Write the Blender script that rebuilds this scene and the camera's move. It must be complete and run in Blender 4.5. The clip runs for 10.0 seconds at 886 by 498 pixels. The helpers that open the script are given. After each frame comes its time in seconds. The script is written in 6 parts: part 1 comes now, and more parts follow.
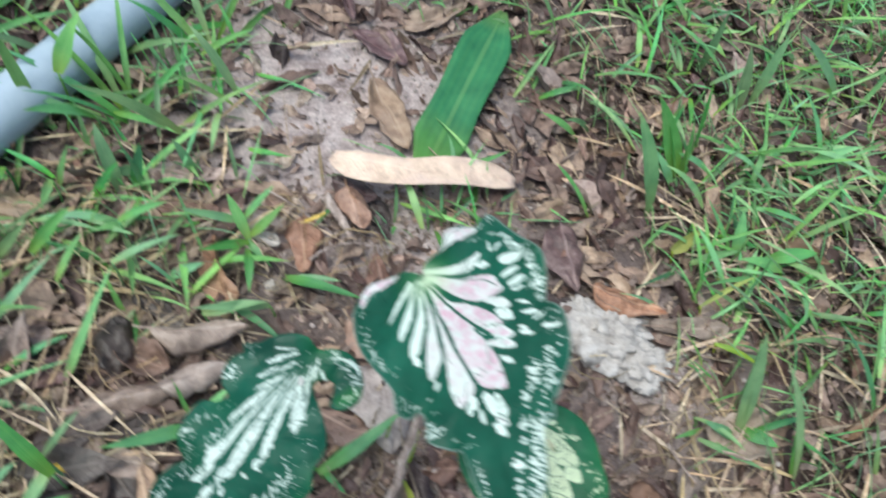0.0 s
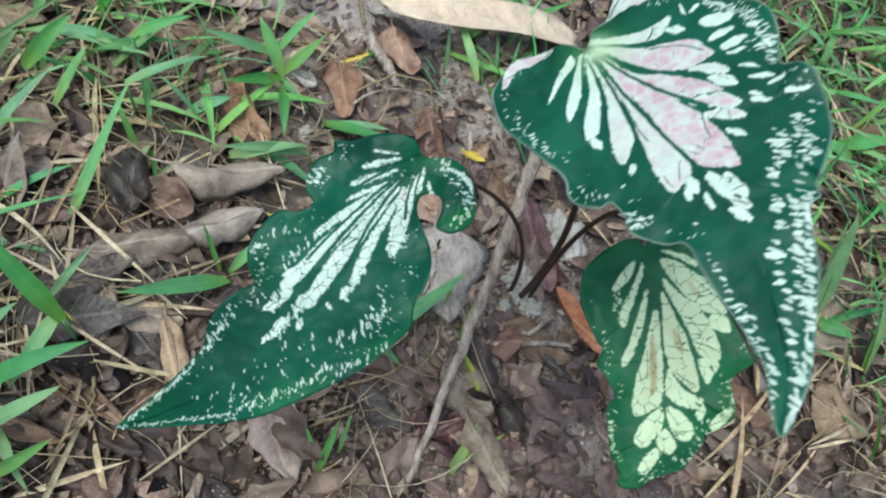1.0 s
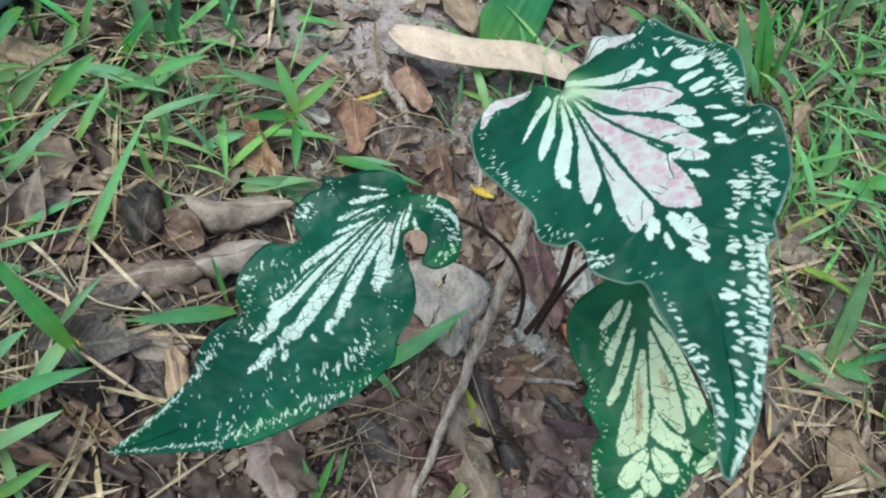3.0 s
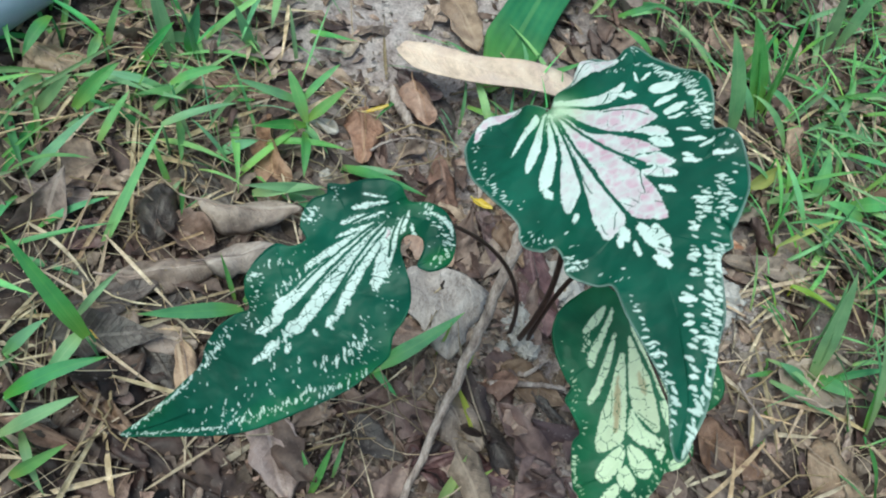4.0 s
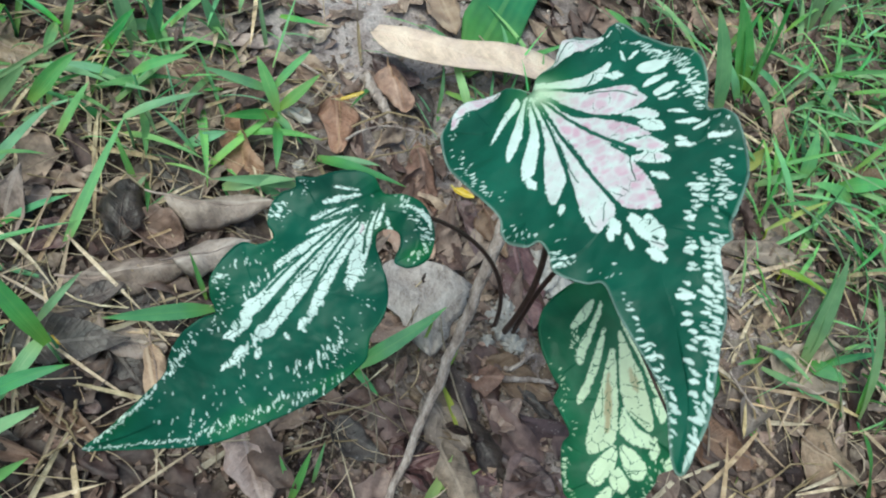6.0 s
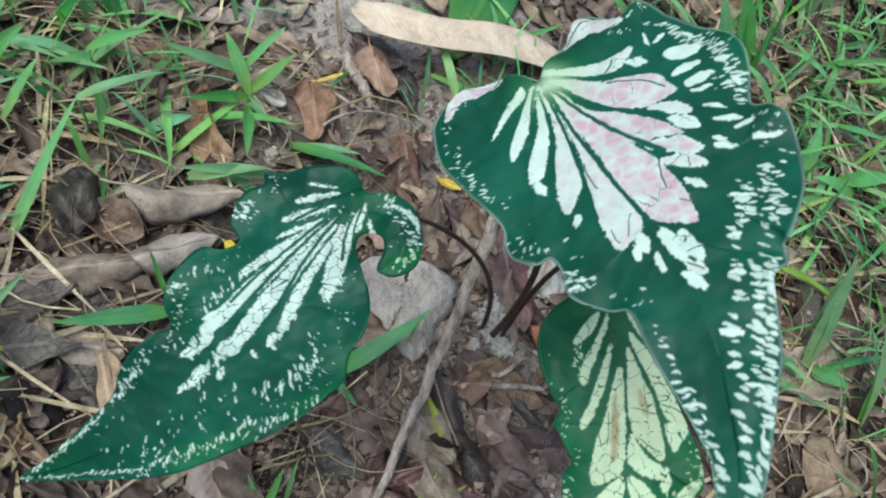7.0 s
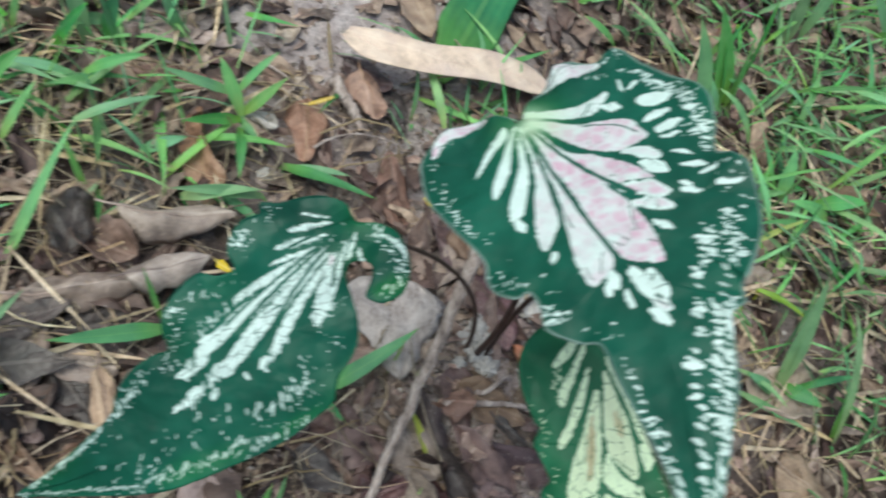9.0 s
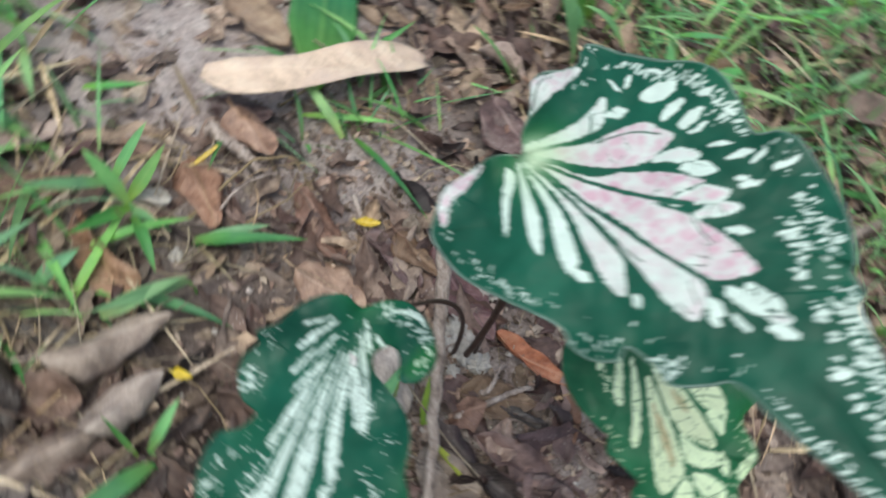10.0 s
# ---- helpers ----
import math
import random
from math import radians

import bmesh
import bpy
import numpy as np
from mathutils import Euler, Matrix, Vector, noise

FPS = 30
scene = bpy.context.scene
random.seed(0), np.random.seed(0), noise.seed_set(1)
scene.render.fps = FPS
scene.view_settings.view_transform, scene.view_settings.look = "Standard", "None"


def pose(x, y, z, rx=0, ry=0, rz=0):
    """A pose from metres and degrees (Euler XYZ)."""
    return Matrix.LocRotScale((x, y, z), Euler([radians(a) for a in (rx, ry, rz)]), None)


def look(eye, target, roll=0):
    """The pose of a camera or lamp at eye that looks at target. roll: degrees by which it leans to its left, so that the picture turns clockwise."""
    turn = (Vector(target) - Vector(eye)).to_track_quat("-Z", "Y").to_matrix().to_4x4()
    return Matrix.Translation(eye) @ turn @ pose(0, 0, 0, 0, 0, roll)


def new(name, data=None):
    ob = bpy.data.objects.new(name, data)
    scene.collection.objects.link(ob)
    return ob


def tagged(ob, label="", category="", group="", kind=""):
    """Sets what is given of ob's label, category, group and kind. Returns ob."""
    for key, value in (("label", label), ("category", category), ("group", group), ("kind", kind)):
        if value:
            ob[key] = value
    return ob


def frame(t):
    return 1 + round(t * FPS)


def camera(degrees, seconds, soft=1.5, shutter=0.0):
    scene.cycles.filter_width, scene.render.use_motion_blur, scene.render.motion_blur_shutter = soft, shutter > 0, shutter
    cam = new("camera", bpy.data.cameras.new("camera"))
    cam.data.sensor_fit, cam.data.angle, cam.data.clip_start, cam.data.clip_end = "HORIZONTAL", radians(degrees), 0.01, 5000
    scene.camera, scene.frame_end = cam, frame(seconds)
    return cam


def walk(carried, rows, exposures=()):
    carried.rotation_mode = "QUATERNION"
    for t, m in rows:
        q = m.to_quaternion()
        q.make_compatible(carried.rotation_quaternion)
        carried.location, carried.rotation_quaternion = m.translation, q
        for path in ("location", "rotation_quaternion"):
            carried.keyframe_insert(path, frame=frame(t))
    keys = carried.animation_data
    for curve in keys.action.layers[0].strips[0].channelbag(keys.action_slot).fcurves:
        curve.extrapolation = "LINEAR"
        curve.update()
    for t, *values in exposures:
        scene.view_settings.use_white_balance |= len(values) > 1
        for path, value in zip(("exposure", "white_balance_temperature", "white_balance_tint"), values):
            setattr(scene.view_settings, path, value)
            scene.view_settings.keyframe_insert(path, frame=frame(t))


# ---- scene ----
cam = camera(61.5, 10.0, soft=2.0, shutter=0.6)
PATH = [
    (0, (0.311, 0.276, 0.638), (0.566, 1.327, -1.045), 23.7),
    (0.2, (0.278, 0.28, 0.64), (0.572, 1.339, -1.031), 24.6),
    (0.5, (0.253, 0.265, 0.567), (0.687, 1.254, -1.116), 35.5),
    (0.6, (0.261, 0.26, 0.527), (0.699, 1.243, -1.159), 34.7),
    (0.7, (0.254, 0.257, 0.526), (0.72, 1.19, -1.181), 36.8),
    (1, (0.254, 0.249, 0.511), (0.666, 1.169, -1.216), 35.3),
    (1.2, (0.258, 0.26, 0.503), (0.677, 1.181, -1.222), 35.2),
    (1.5, (0.261, 0.275, 0.506), (0.63, 1.243, -1.205), 30.3),
    (2, (0.269, 0.28, 0.517), (0.622, 1.281, -1.178), 30.2),
    (2.5, (0.275, 0.267, 0.515), (0.593, 1.244, -1.201), 29.9),
    (4, (0.281, 0.235, 0.546), (0.543, 1.245, -1.161), 29.6),
    (4.5, (0.283, 0.238, 0.54), (0.564, 1.239, -1.168), 30.2),
    (5, (0.283, 0.243, 0.533), (0.574, 1.234, -1.18), 30.1),
    (5.5, (0.283, 0.247, 0.533), (0.585, 1.242, -1.176), 30.1),
    (6, (0.286, 0.25, 0.529), (0.597, 1.238, -1.182), 30.8),
    (7.5, (0.282, 0.288, 0.487), (0.682, 1.235, -1.229), 36.1),
    (8, (0.264, 0.28, 0.508), (0.618, 1.27, -1.194), 34.3),
    (8.5, (0.266, 0.274, 0.51), (0.634, 1.253, -1.195), 34.8),
    (9, (0.28, 0.279, 0.513), (0.686, 1.262, -1.18), 36.1),
    (9.4, (0.308, 0.304, 0.516), (0.863, 1.246, -1.158), 41.1),
    (9.5, (0.302, 0.314, 0.502), (0.904, 1.214, -1.18), 42.2),
    (9.6, (0.284, 0.32, 0.5), (0.914, 1.144, -1.21), 43.9),
    (9.8, (0.264, 0.321, 0.5), (0.874, 1.176, -1.202), 35.3),
    (10, (0.227, 0.337, 0.491), (0.977, 1.173, -1.164), 32.4),
]
walk(cam, [(t, look(eye, target, roll)) for t, eye, target, roll in PATH], [(0, 0.32, 6500, 15), (0.5, 0.35, 6500, 13), (0.8, 0.2, 6450, 9), (1.2, 0.13, 6400, 6), (2.5, 0.06, 6400, 6), (4, 0.12, 6350, 4), (6, 0.12, 6350, 4), (7.5, 0.02, 6420, 7.5), (8.0, 0.08, 6450, 8), (9.0, 0.1, 6500, 10), (9.5, 0.15, 6600, 12), (10, 0.08, 6750, 14)])

# ---- light ----
world = bpy.data.worlds.new("overcast_sky")
scene.world = world
world.use_nodes = True
wn = world.node_tree.nodes
sky = wn.new("ShaderNodeTexSky")
sky.sky_type, sky.sun_disc = "NISHITA", False
sky.sun_elevation, sky.sun_rotation = radians(68), radians(246)
sky.air_density, sky.dust_density, sky.ozone_density = 1.0, 3.5, 1.0
wn["Background"].inputs["Strength"].default_value = 0.14
canopy = wn.new("ShaderNodeMix")  # light that has come through leaves
canopy.data_type, canopy.blend_type = "RGBA", "MULTIPLY"
canopy.inputs[0].default_value, canopy.inputs[7].default_value = 1.0, (0.93, 1.04, 1.0, 1)
world.node_tree.links.new(sky.outputs[0], canopy.inputs[6])
world.node_tree.links.new(canopy.outputs[2], wn["Background"].inputs["Color"])
sun_data = bpy.data.lights.new("sun", "SUN")
sun_data.energy, sun_data.angle, sun_data.color = 2.3, radians(38), (0.90, 1.0, 0.955)
sun = new("sun", sun_data)
sun.matrix_world = look((-0.78, 0.1, 3.0), (0.35, 0.6, 0.0))
scene.view_settings.exposure = 0.0


# ---- materials ----
class Nodes:
    """A short way to write a node material."""

    def __init__(self, name):
        self.mat = bpy.data.materials.new(name)
        self.mat.use_nodes = True
        self.tree = self.mat.node_tree
        self.bsdf = self.tree.nodes["Principled BSDF"]

    def add(self, kind, **values):
        node = self.tree.nodes.new("ShaderNode" + kind)
        for key, value in values.items():
            node.inputs[key].default_value = value
        return node

    def link(self, a, b):
        self.tree.links.new(a, b)

    def coords(self, stretch=(1, 1, 1)):
        place = self.add("TexCoord")
        mapping = self.add("Mapping", Scale=stretch)
        self.link(place.outputs["Object"], mapping.inputs["Vector"])
        return mapping.outputs["Vector"]

    def noise(self, vector, scale, detail=6.0, rough=0.6):
        node = self.add("TexNoise", Scale=scale, Detail=detail, Roughness=rough)
        self.link(vector, node.inputs["Vector"])
        return node.outputs["Fac"]

    def ramp(self, value, stops):
        node = self.add("ValToRGB")
        ramp = node.color_ramp
        while len(ramp.elements) < len(stops):
            ramp.elements.new(0.5)
        for element, (at, colour) in zip(ramp.elements, stops):
            element.position = at
            element.color = (*colour, 1) if len(colour) == 3 else colour
        self.link(value, node.inputs["Fac"])
        return node.outputs["Color"]

    def maths(self, op, a, b=None, c=None):
        node = self.add("Math")
        node.operation = op
        for i, v in enumerate((a, b, c)):
            if v is None:
                continue
            if isinstance(v, (int, float)):
                node.inputs[i].default_value = v
            else:
                self.link(v, node.inputs[i])
        return node.outputs[0]

    def mix(self, fac, a, b, mode="MIX"):
        node = self.add("Mix")
        node.data_type, node.blend_type = "RGBA", mode
        for slot, v in ((0, fac), (6, a), (7, b)):
            if isinstance(v, (int, float)):
                node.inputs[slot].default_value = v
            elif isinstance(v, tuple):
                node.inputs[slot].default_value = (*v, 1)
            else:
                self.link(v, node.inputs[slot])
        return node.outputs[2]

    def vary(self, colour, source, hue=0.03, value=0.5, sat=0.3):
        """Shifts hue and value by a random number of the object or of the loose piece."""
        if source == "object":
            rnd = self.add("ObjectInfo").outputs["Random"]
        else:
            rnd = self.add("NewGeometry").outputs["Random Per Island"]
        node = self.add("HueSaturation")
        h = self.maths("MULTIPLY_ADD", rnd, hue, 0.5 - hue / 2)
        other = self.maths("FRACT", self.maths("MULTIPLY", rnd, 7.13))
        v = self.maths("MULTIPLY_ADD", other, value, 1.0 - value / 2)
        third = self.maths("FRACT", self.maths("MULTIPLY", rnd, 13.7))
        s = self.maths("MULTIPLY_ADD", third, sat, 1.0 - sat / 2)
        self.link(h, node.inputs["Hue"])
        self.link(v, node.inputs["Value"])
        self.link(s, node.inputs["Saturation"])
        self.link(colour, node.inputs["Color"])
        return node.outputs["Color"]

    def specks(self, vector, scale, size):
        """Small round specks of soil, in drifts."""
        dots = self.add("TexVoronoi", Scale=scale)
        self.link(vector, dots.inputs["Vector"])
        own = self.maths("MULTIPLY", self.noise(vector, scale * 1.7, 2), size * 3.2)
        near = self.maths("LESS_THAN", dots.outputs["Distance"], own)
        drift = self.ramp(self.noise(vector, scale * 0.06, 3), [(0.54, (0, 0, 0)), (0.66, (0.7, 0.7, 0.7))])
        return self.maths("MULTIPLY", near, drift)

    def bump(self, height, strength, distance):
        node = self.add("Bump", Strength=strength, Distance=distance)
        self.link(height, node.inputs["Height"])
        self.link(node.outputs["Normal"], self.bsdf.inputs["Normal"])

    def finish(self, colour, rough, translucent=0.0, specular=0.5):
        self.link(colour, self.bsdf.inputs["Base Color"])
        if isinstance(rough, (int, float)):
            self.bsdf.inputs["Roughness"].default_value = rough
        else:
            self.link(rough, self.bsdf.inputs["Roughness"])
        self.bsdf.inputs["Specular IOR Level"].default_value = specular
        if translucent:
            thin = self.add("BsdfTranslucent")
            self.link(colour, thin.inputs["Color"])
            blend = self.add("MixShader", Fac=translucent)
            self.link(self.bsdf.outputs[0], blend.inputs[1])
            self.link(thin.outputs[0], blend.inputs[2])
            self.link(blend.outputs[0], self.tree.nodes["Material Output"].inputs["Surface"])
        return self.mat


def soil_material():
    n = Nodes("soil")
    v = n.coords()
    big = n.noise(v, 7.0, 4)
    mid = n.noise(v, 45.0, 8, 0.7)
    fine = n.noise(v, 380.0, 5, 0.75)
    a = n.ramp(mid, [(0.3, (0.018, 0.012, 0.011)), (0.5, (0.085, 0.058, 0.05)), (0.72, (0.32, 0.24, 0.21))])
    b = n.ramp(mid, [(0.3, (0.17, 0.125, 0.12)), (0.47, (0.58, 0.48, 0.47)), (0.7, (0.86, 0.77, 0.755))])
    # pale scraped soil beyond the plant, and pinkish crumbs at its foot
    where = None
    for centre, near, far, most in (((0.27, 0.82, 0.0), 0.19, 0.38, 1.0), ((0.465, 0.445, 0.0), 0.14, 0.25, 0.75), ((0.65, 0.59, 0.0), 0.12, 0.24, 0.75), ((0.39, 0.68, 0.0), 0.13, 0.25, 0.85)):
        away = n.add("VectorMath")
        away.operation = "DISTANCE"
        n.link(v, away.inputs[0])
        away.inputs[1].default_value = centre
        patch = n.ramp(n.maths("MULTIPLY_ADD", mid, 0.16, away.outputs["Value"]), [(near, (most, most, most)), (far, (0, 0, 0))])
        where = patch if where is None else n.mix(1.0, where, patch, "LIGHTEN")
    drift = n.ramp(big, [(0.45, (0, 0, 0)), (0.7, (0.22, 0.22, 0.22))])
    where = n.mix(1.0, where, drift, "LIGHTEN")
    colour = n.mix(where, a, b)
    colour = n.mix(n.specks(v, 260.0, 0.14), colour, (0.60, 0.53, 0.50))
    crumbs = n.ramp(fine, [(0.35, (0.45, 0.42, 0.4)), (0.62, (1.1, 1.08, 1.05))])
    colour = n.mix(0.75, colour, crumbs, "MULTIPLY")
    n.bump(n.maths("ADD", fine, n.maths("MULTIPLY", mid, 2.0)), 0.9, 0.004)
    return n.finish(colour, 0.92, specular=0.2)


def dead_leaf_material(name, dark, main, light, rough=0.58, value=0.5):
    n = Nodes(name)
    v = n.coords()
    sep = n.add("SeparateXYZ")
    n.link(v, sep.inputs[0])
    side = n.maths("ABSOLUTE", sep.outputs["Y"])
    stain = n.noise(v, 38.0, 6, 0.65)
    fine = n.noise(v, 420.0, 4, 0.7)
    colour = n.ramp(stain, [(0.34, tuple(c * 0.8 for c in dark)), (0.5, main), (0.68, light)])
    wave = n.add("TexWave", Scale=1.0, Distortion=3.0, Detail=3.0)
    wave.wave_type, wave.bands_direction = "BANDS", "X"
    join = n.add("CombineXYZ")
    n.link(n.maths("MULTIPLY", n.maths("SUBTRACT", sep.outputs["X"], n.maths("MULTIPLY", side, 0.8)), 55.0), join.inputs[0])
    n.link(join.outputs[0], wave.inputs["Vector"])
    vein = n.maths("GREATER_THAN", 0.0011, side)
    ribs = n.maths("POWER", wave.outputs["Fac"], 10.0)
    lines = n.maths("MAXIMUM", vein, n.maths("MULTIPLY", ribs, 0.22))
    colour = n.mix(n.maths("MULTIPLY", lines, 0.5), colour, light)
    spots = n.ramp(n.noise(v, 160.0, 3), [(0.24, (0.3, 0.26, 0.24)), (0.34, (1, 1, 1))])
    colour = n.mix(0.6, colour, spots, "MULTIPLY")
    damp = n.ramp(n.noise(v, 24.0, 4, 0.6), [(0.44, (0, 0, 0)), (0.62, (1, 1, 1))])
    colour = n.mix(n.maths("MULTIPLY", damp, 0.5), colour, tuple(c * f for c, f in zip(dark, (0.75, 0.7, 0.85))))
    colour = n.vary(colour, "object", 0.03, value, 0.4)
    colour = n.mix(n.specks(v, 330.0, 0.11), colour, (0.52, 0.46, 0.43))
    wrinkle = n.noise(v, 75.0, 4, 0.6)
    n.bump(n.maths("ADD", n.maths("MULTIPLY_ADD", fine, 0.5, n.maths("MULTIPLY", wrinkle, 3.0)), lines), 0.8, 0.0014)
    return n.finish(colour, n.maths("MULTIPLY_ADD", stain, 0.4, rough - 0.26), 0.06, 0.45)


def litter_material(name, stops, rough=0.8, value=0.7, hue=0.03, translucent=0.0):
    n = Nodes(name)
    v = n.coords()
    grain = n.noise(v, 120.0, 6, 0.7)
    colour = n.vary(n.ramp(grain, stops), "island", hue, value, 0.4)
    n.bump(n.noise(v, 500.0, 4), 0.6, 0.001)
    return n.finish(colour, rough, translucent, 0.3)


def grass_material(name, source, tone=(1, 1, 1), value=0.55):
    n = Nodes(name)
    v = n.coords()
    uv = n.add("UVMap")
    sep = n.add("SeparateXYZ")
    n.link(uv.outputs[0], sep.inputs[0])
    patch = n.noise(v, 30.0, 4)
    green = n.ramp(patch, [(0.3, (0.065 * tone[0], 0.235 * tone[1], 0.08 * tone[2])), (0.7, (0.155 * tone[0], 0.41 * tone[1], 0.13 * tone[2]))])
    # ribs along the blade
    rib = n.maths("SINE", n.maths("MULTIPLY", sep.outputs["X"], 42.0))
    green = n.mix(n.maths("MULTIPLY_ADD", rib, 0.05, 0.06), green, (0.22, 0.48, 0.16))
    middle = n.maths("LESS_THAN", n.maths("ABSOLUTE", n.maths("SUBTRACT", sep.outputs["X"], 0.5)), 0.045)
    green = n.mix(n.maths("MULTIPLY", middle, 0.22), green, (0.32, 0.55, 0.22))
    foot = n.ramp(sep.outputs["Y"], [(0.0, (1, 1, 1)), (0.35, (0, 0, 0))])
    green = n.mix(n.maths("MULTIPLY", foot, 0.55), green, (0.30, 0.42, 0.08))
    tip = n.ramp(sep.outputs["Y"], [(0.86, (0, 0, 0)), (1.0, (1, 1, 1))])
    green = n.mix(n.maths("MULTIPLY", tip, 0.35), green, (0.42, 0.40, 0.12))
    colour = n.vary(green, source, 0.075, value, 0.45)
    n.bump(rib, 0.25, 0.0004)
    return n.finish(colour, 0.42, 0.38, 0.5)


def caladium_material(name, green, pale, blush, spot):
    """Green leaf with pale fields; the attribute holds pale, blush and vein amounts, vein with the painted rim light.
    """
    n = Nodes(name)
    v = n.coords()
    attr = n.add("Attribute")
    attr.attribute_name = "pattern"
    sep = n.add("SeparateColor")
    n.link(attr.outputs["Color"], sep.inputs[0])
    shade = n.noise(v, 60.0, 5)
    fine = n.noise(v, 700.0, 3)
    cloud = n.noise(v, 22.0, 3)
    base = n.ramp(n.maths("MULTIPLY_ADD", cloud, 0.6, n.maths("MULTIPLY", shade, 0.4)), [(0.34, tuple(c * 0.6 for c in green)), (0.66, tuple(c * 1.35 for c in green))])
    base = n.mix(n.maths("MULTIPLY", sep.outputs["Blue"], 0.75), base, spot)
    light = n.ramp(n.noise(v, 140.0, 4), [(0.3, tuple(c * 0.86 for c in pale)), (0.65, pale)])
    light = n.mix(sep.outputs["Green"], light, blush)
    light = n.mix(n.maths("MULTIPLY", sep.outputs["Blue"], 0.85), light, (0.60, 0.78, 0.53))
    colour = n.mix(sep.outputs["Red"], base, light)
    wet = n.maths("MULTIPLY_ADD", shade, 0.35, 0.30)
    quilt = n.noise(v, 95.0, 3, 0.5)
    height = n.maths("ADD", n.maths("MULTIPLY", fine, 0.3), n.maths("MULTIPLY", sep.outputs["Red"], 0.5))
    n.bump(n.maths("MULTIPLY_ADD", quilt, 2.6, height), 0.35, 0.0006)
    return n.finish(colour, wet, 0.16, 0.22)


def plain_material(name, stops, scale, rough, bump=0.3, specular=0.4, stretch=(1, 1, 1), distance=0.001):
    n = Nodes(name)
    v = n.coords(stretch)
    grain = n.noise(v, scale, 7, 0.65)
    fine = n.noise(v, scale * 7, 4)
    colour = n.ramp(n.maths("MULTIPLY_ADD", fine, 0.3, n.maths("MULTIPLY", grain, 0.7)), stops)
    n.bump(n.maths("ADD", grain, n.maths("MULTIPLY", fine, 0.5)), bump, distance)
    return n.finish(colour, rough, specular=specular)


def mixed_litter_material(name, tones, rough=0.56):
    """Many dead leaves in one mesh, each with a colour of its own."""
    n = Nodes(name)
    v = n.coords()
    rnd = n.add("NewGeometry").outputs["Random Per Island"]
    tone = n.ramp(rnd, tones)
    stain = n.ramp(n.noise(v, 48.0, 7, 0.7), [(0.33, (0.22, 0.18, 0.185)), (0.64, (1.2, 1.14, 1.1))])
    colour = n.mix(0.9, tone, stain, "MULTIPLY")
    veins = n.ramp(n.noise(v, 190.0, 3, 0.5), [(0.3, (0.5, 0.45, 0.42)), (0.5, (1, 1, 1))])
    colour = n.mix(0.5, colour, veins, "MULTIPLY")
    colour = n.mix(n.specks(v, 300.0, 0.12), colour, (0.55, 0.48, 0.45))
    n.bump(n.noise(v, 330.0, 5, 0.7), 0.6, 0.0012)
    return n.finish(colour, rough, 0.04, 0.45)


MIXED = mixed_litter_material("mixed_leaf_litter", [(0.0, (0.028, 0.019, 0.020)), (0.16, (0.12, 0.075, 0.066)), (0.32, (0.31, 0.225, 0.185)), (0.46, (0.085, 0.046, 0.045)), (0.62, (0.25, 0.175, 0.145)), (0.8, (0.46, 0.345, 0.255)), (0.92, (0.36, 0.285, 0.245)), (1.0, (0.05, 0.034, 0.034))])
DAMP = mixed_litter_material("damp_leaf_litter", [(0.0, (0.022, 0.016, 0.017)), (0.18, (0.15, 0.092, 0.086)), (0.34, (0.36, 0.26, 0.228)), (0.48, (0.06, 0.036, 0.039)), (0.6, (0.25, 0.165, 0.15)), (0.78, (0.46, 0.35, 0.305)), (0.9, (0.17, 0.108, 0.112)), (1.0, (0.034, 0.023, 0.025))], 0.42)
# brown litter, its colour darkened for the shade under the long leaf
SHADED = mixed_litter_material("shaded_leaf_litter", [(0.0, (0.014, 0.011, 0.011)), (0.2, (0.07, 0.042, 0.037)), (0.36, (0.19, 0.13, 0.105)), (0.5, (0.034, 0.021, 0.021)), (0.64, (0.12, 0.077, 0.066)), (0.8, (0.29, 0.21, 0.165)), (0.9, (0.09, 0.056, 0.052)), (1.0, (0.02, 0.014, 0.015))], 0.5)
SOIL = soil_material()
LEAF_TAN = dead_leaf_material("tan_dead_leaf", (0.25, 0.165, 0.12), (0.43, 0.305, 0.225), (0.58, 0.45, 0.345))
LEAF_GREY = dead_leaf_material("grey_dead_leaf", (0.17, 0.12, 0.102), (0.36, 0.268, 0.23), (0.50, 0.40, 0.35))
LEAF_BROWN = dead_leaf_material("brown_dead_leaf", (0.101, 0.059, 0.042), (0.238, 0.148, 0.107), (0.392, 0.267, 0.202))
LEAF_DARK = dead_leaf_material("dark_dead_leaf", (0.026, 0.019, 0.018), (0.078, 0.054, 0.048), (0.156, 0.120, 0.108), 0.42)
LEAF_RUST = dead_leaf_material("rust_dead_leaf", (0.16, 0.085, 0.052), (0.37, 0.225, 0.145), (0.54, 0.375, 0.26))
LEAF_RED = dead_leaf_material("red_dead_leaf", (0.26, 0.085, 0.05), (0.48, 0.20, 0.125), (0.62, 0.36, 0.25), 0.5, 0.2)
LEAF_MAROON = dead_leaf_material("maroon_dead_leaf", (0.055, 0.028, 0.028), (0.13, 0.072, 0.070), (0.29, 0.19, 0.18), 0.40)
LEAF_CREAM = dead_leaf_material("cream_dead_leaf", (0.68, 0.44, 0.33), (0.77, 0.52, 0.40), (0.82, 0.60, 0.48), 0.55, 0.1)
LEAF_YELLOW = dead_leaf_material("yellow_leaf", (0.45, 0.30, 0.06), (0.78, 0.56, 0.10), (0.85, 0.70, 0.25), 0.5, 0.15)
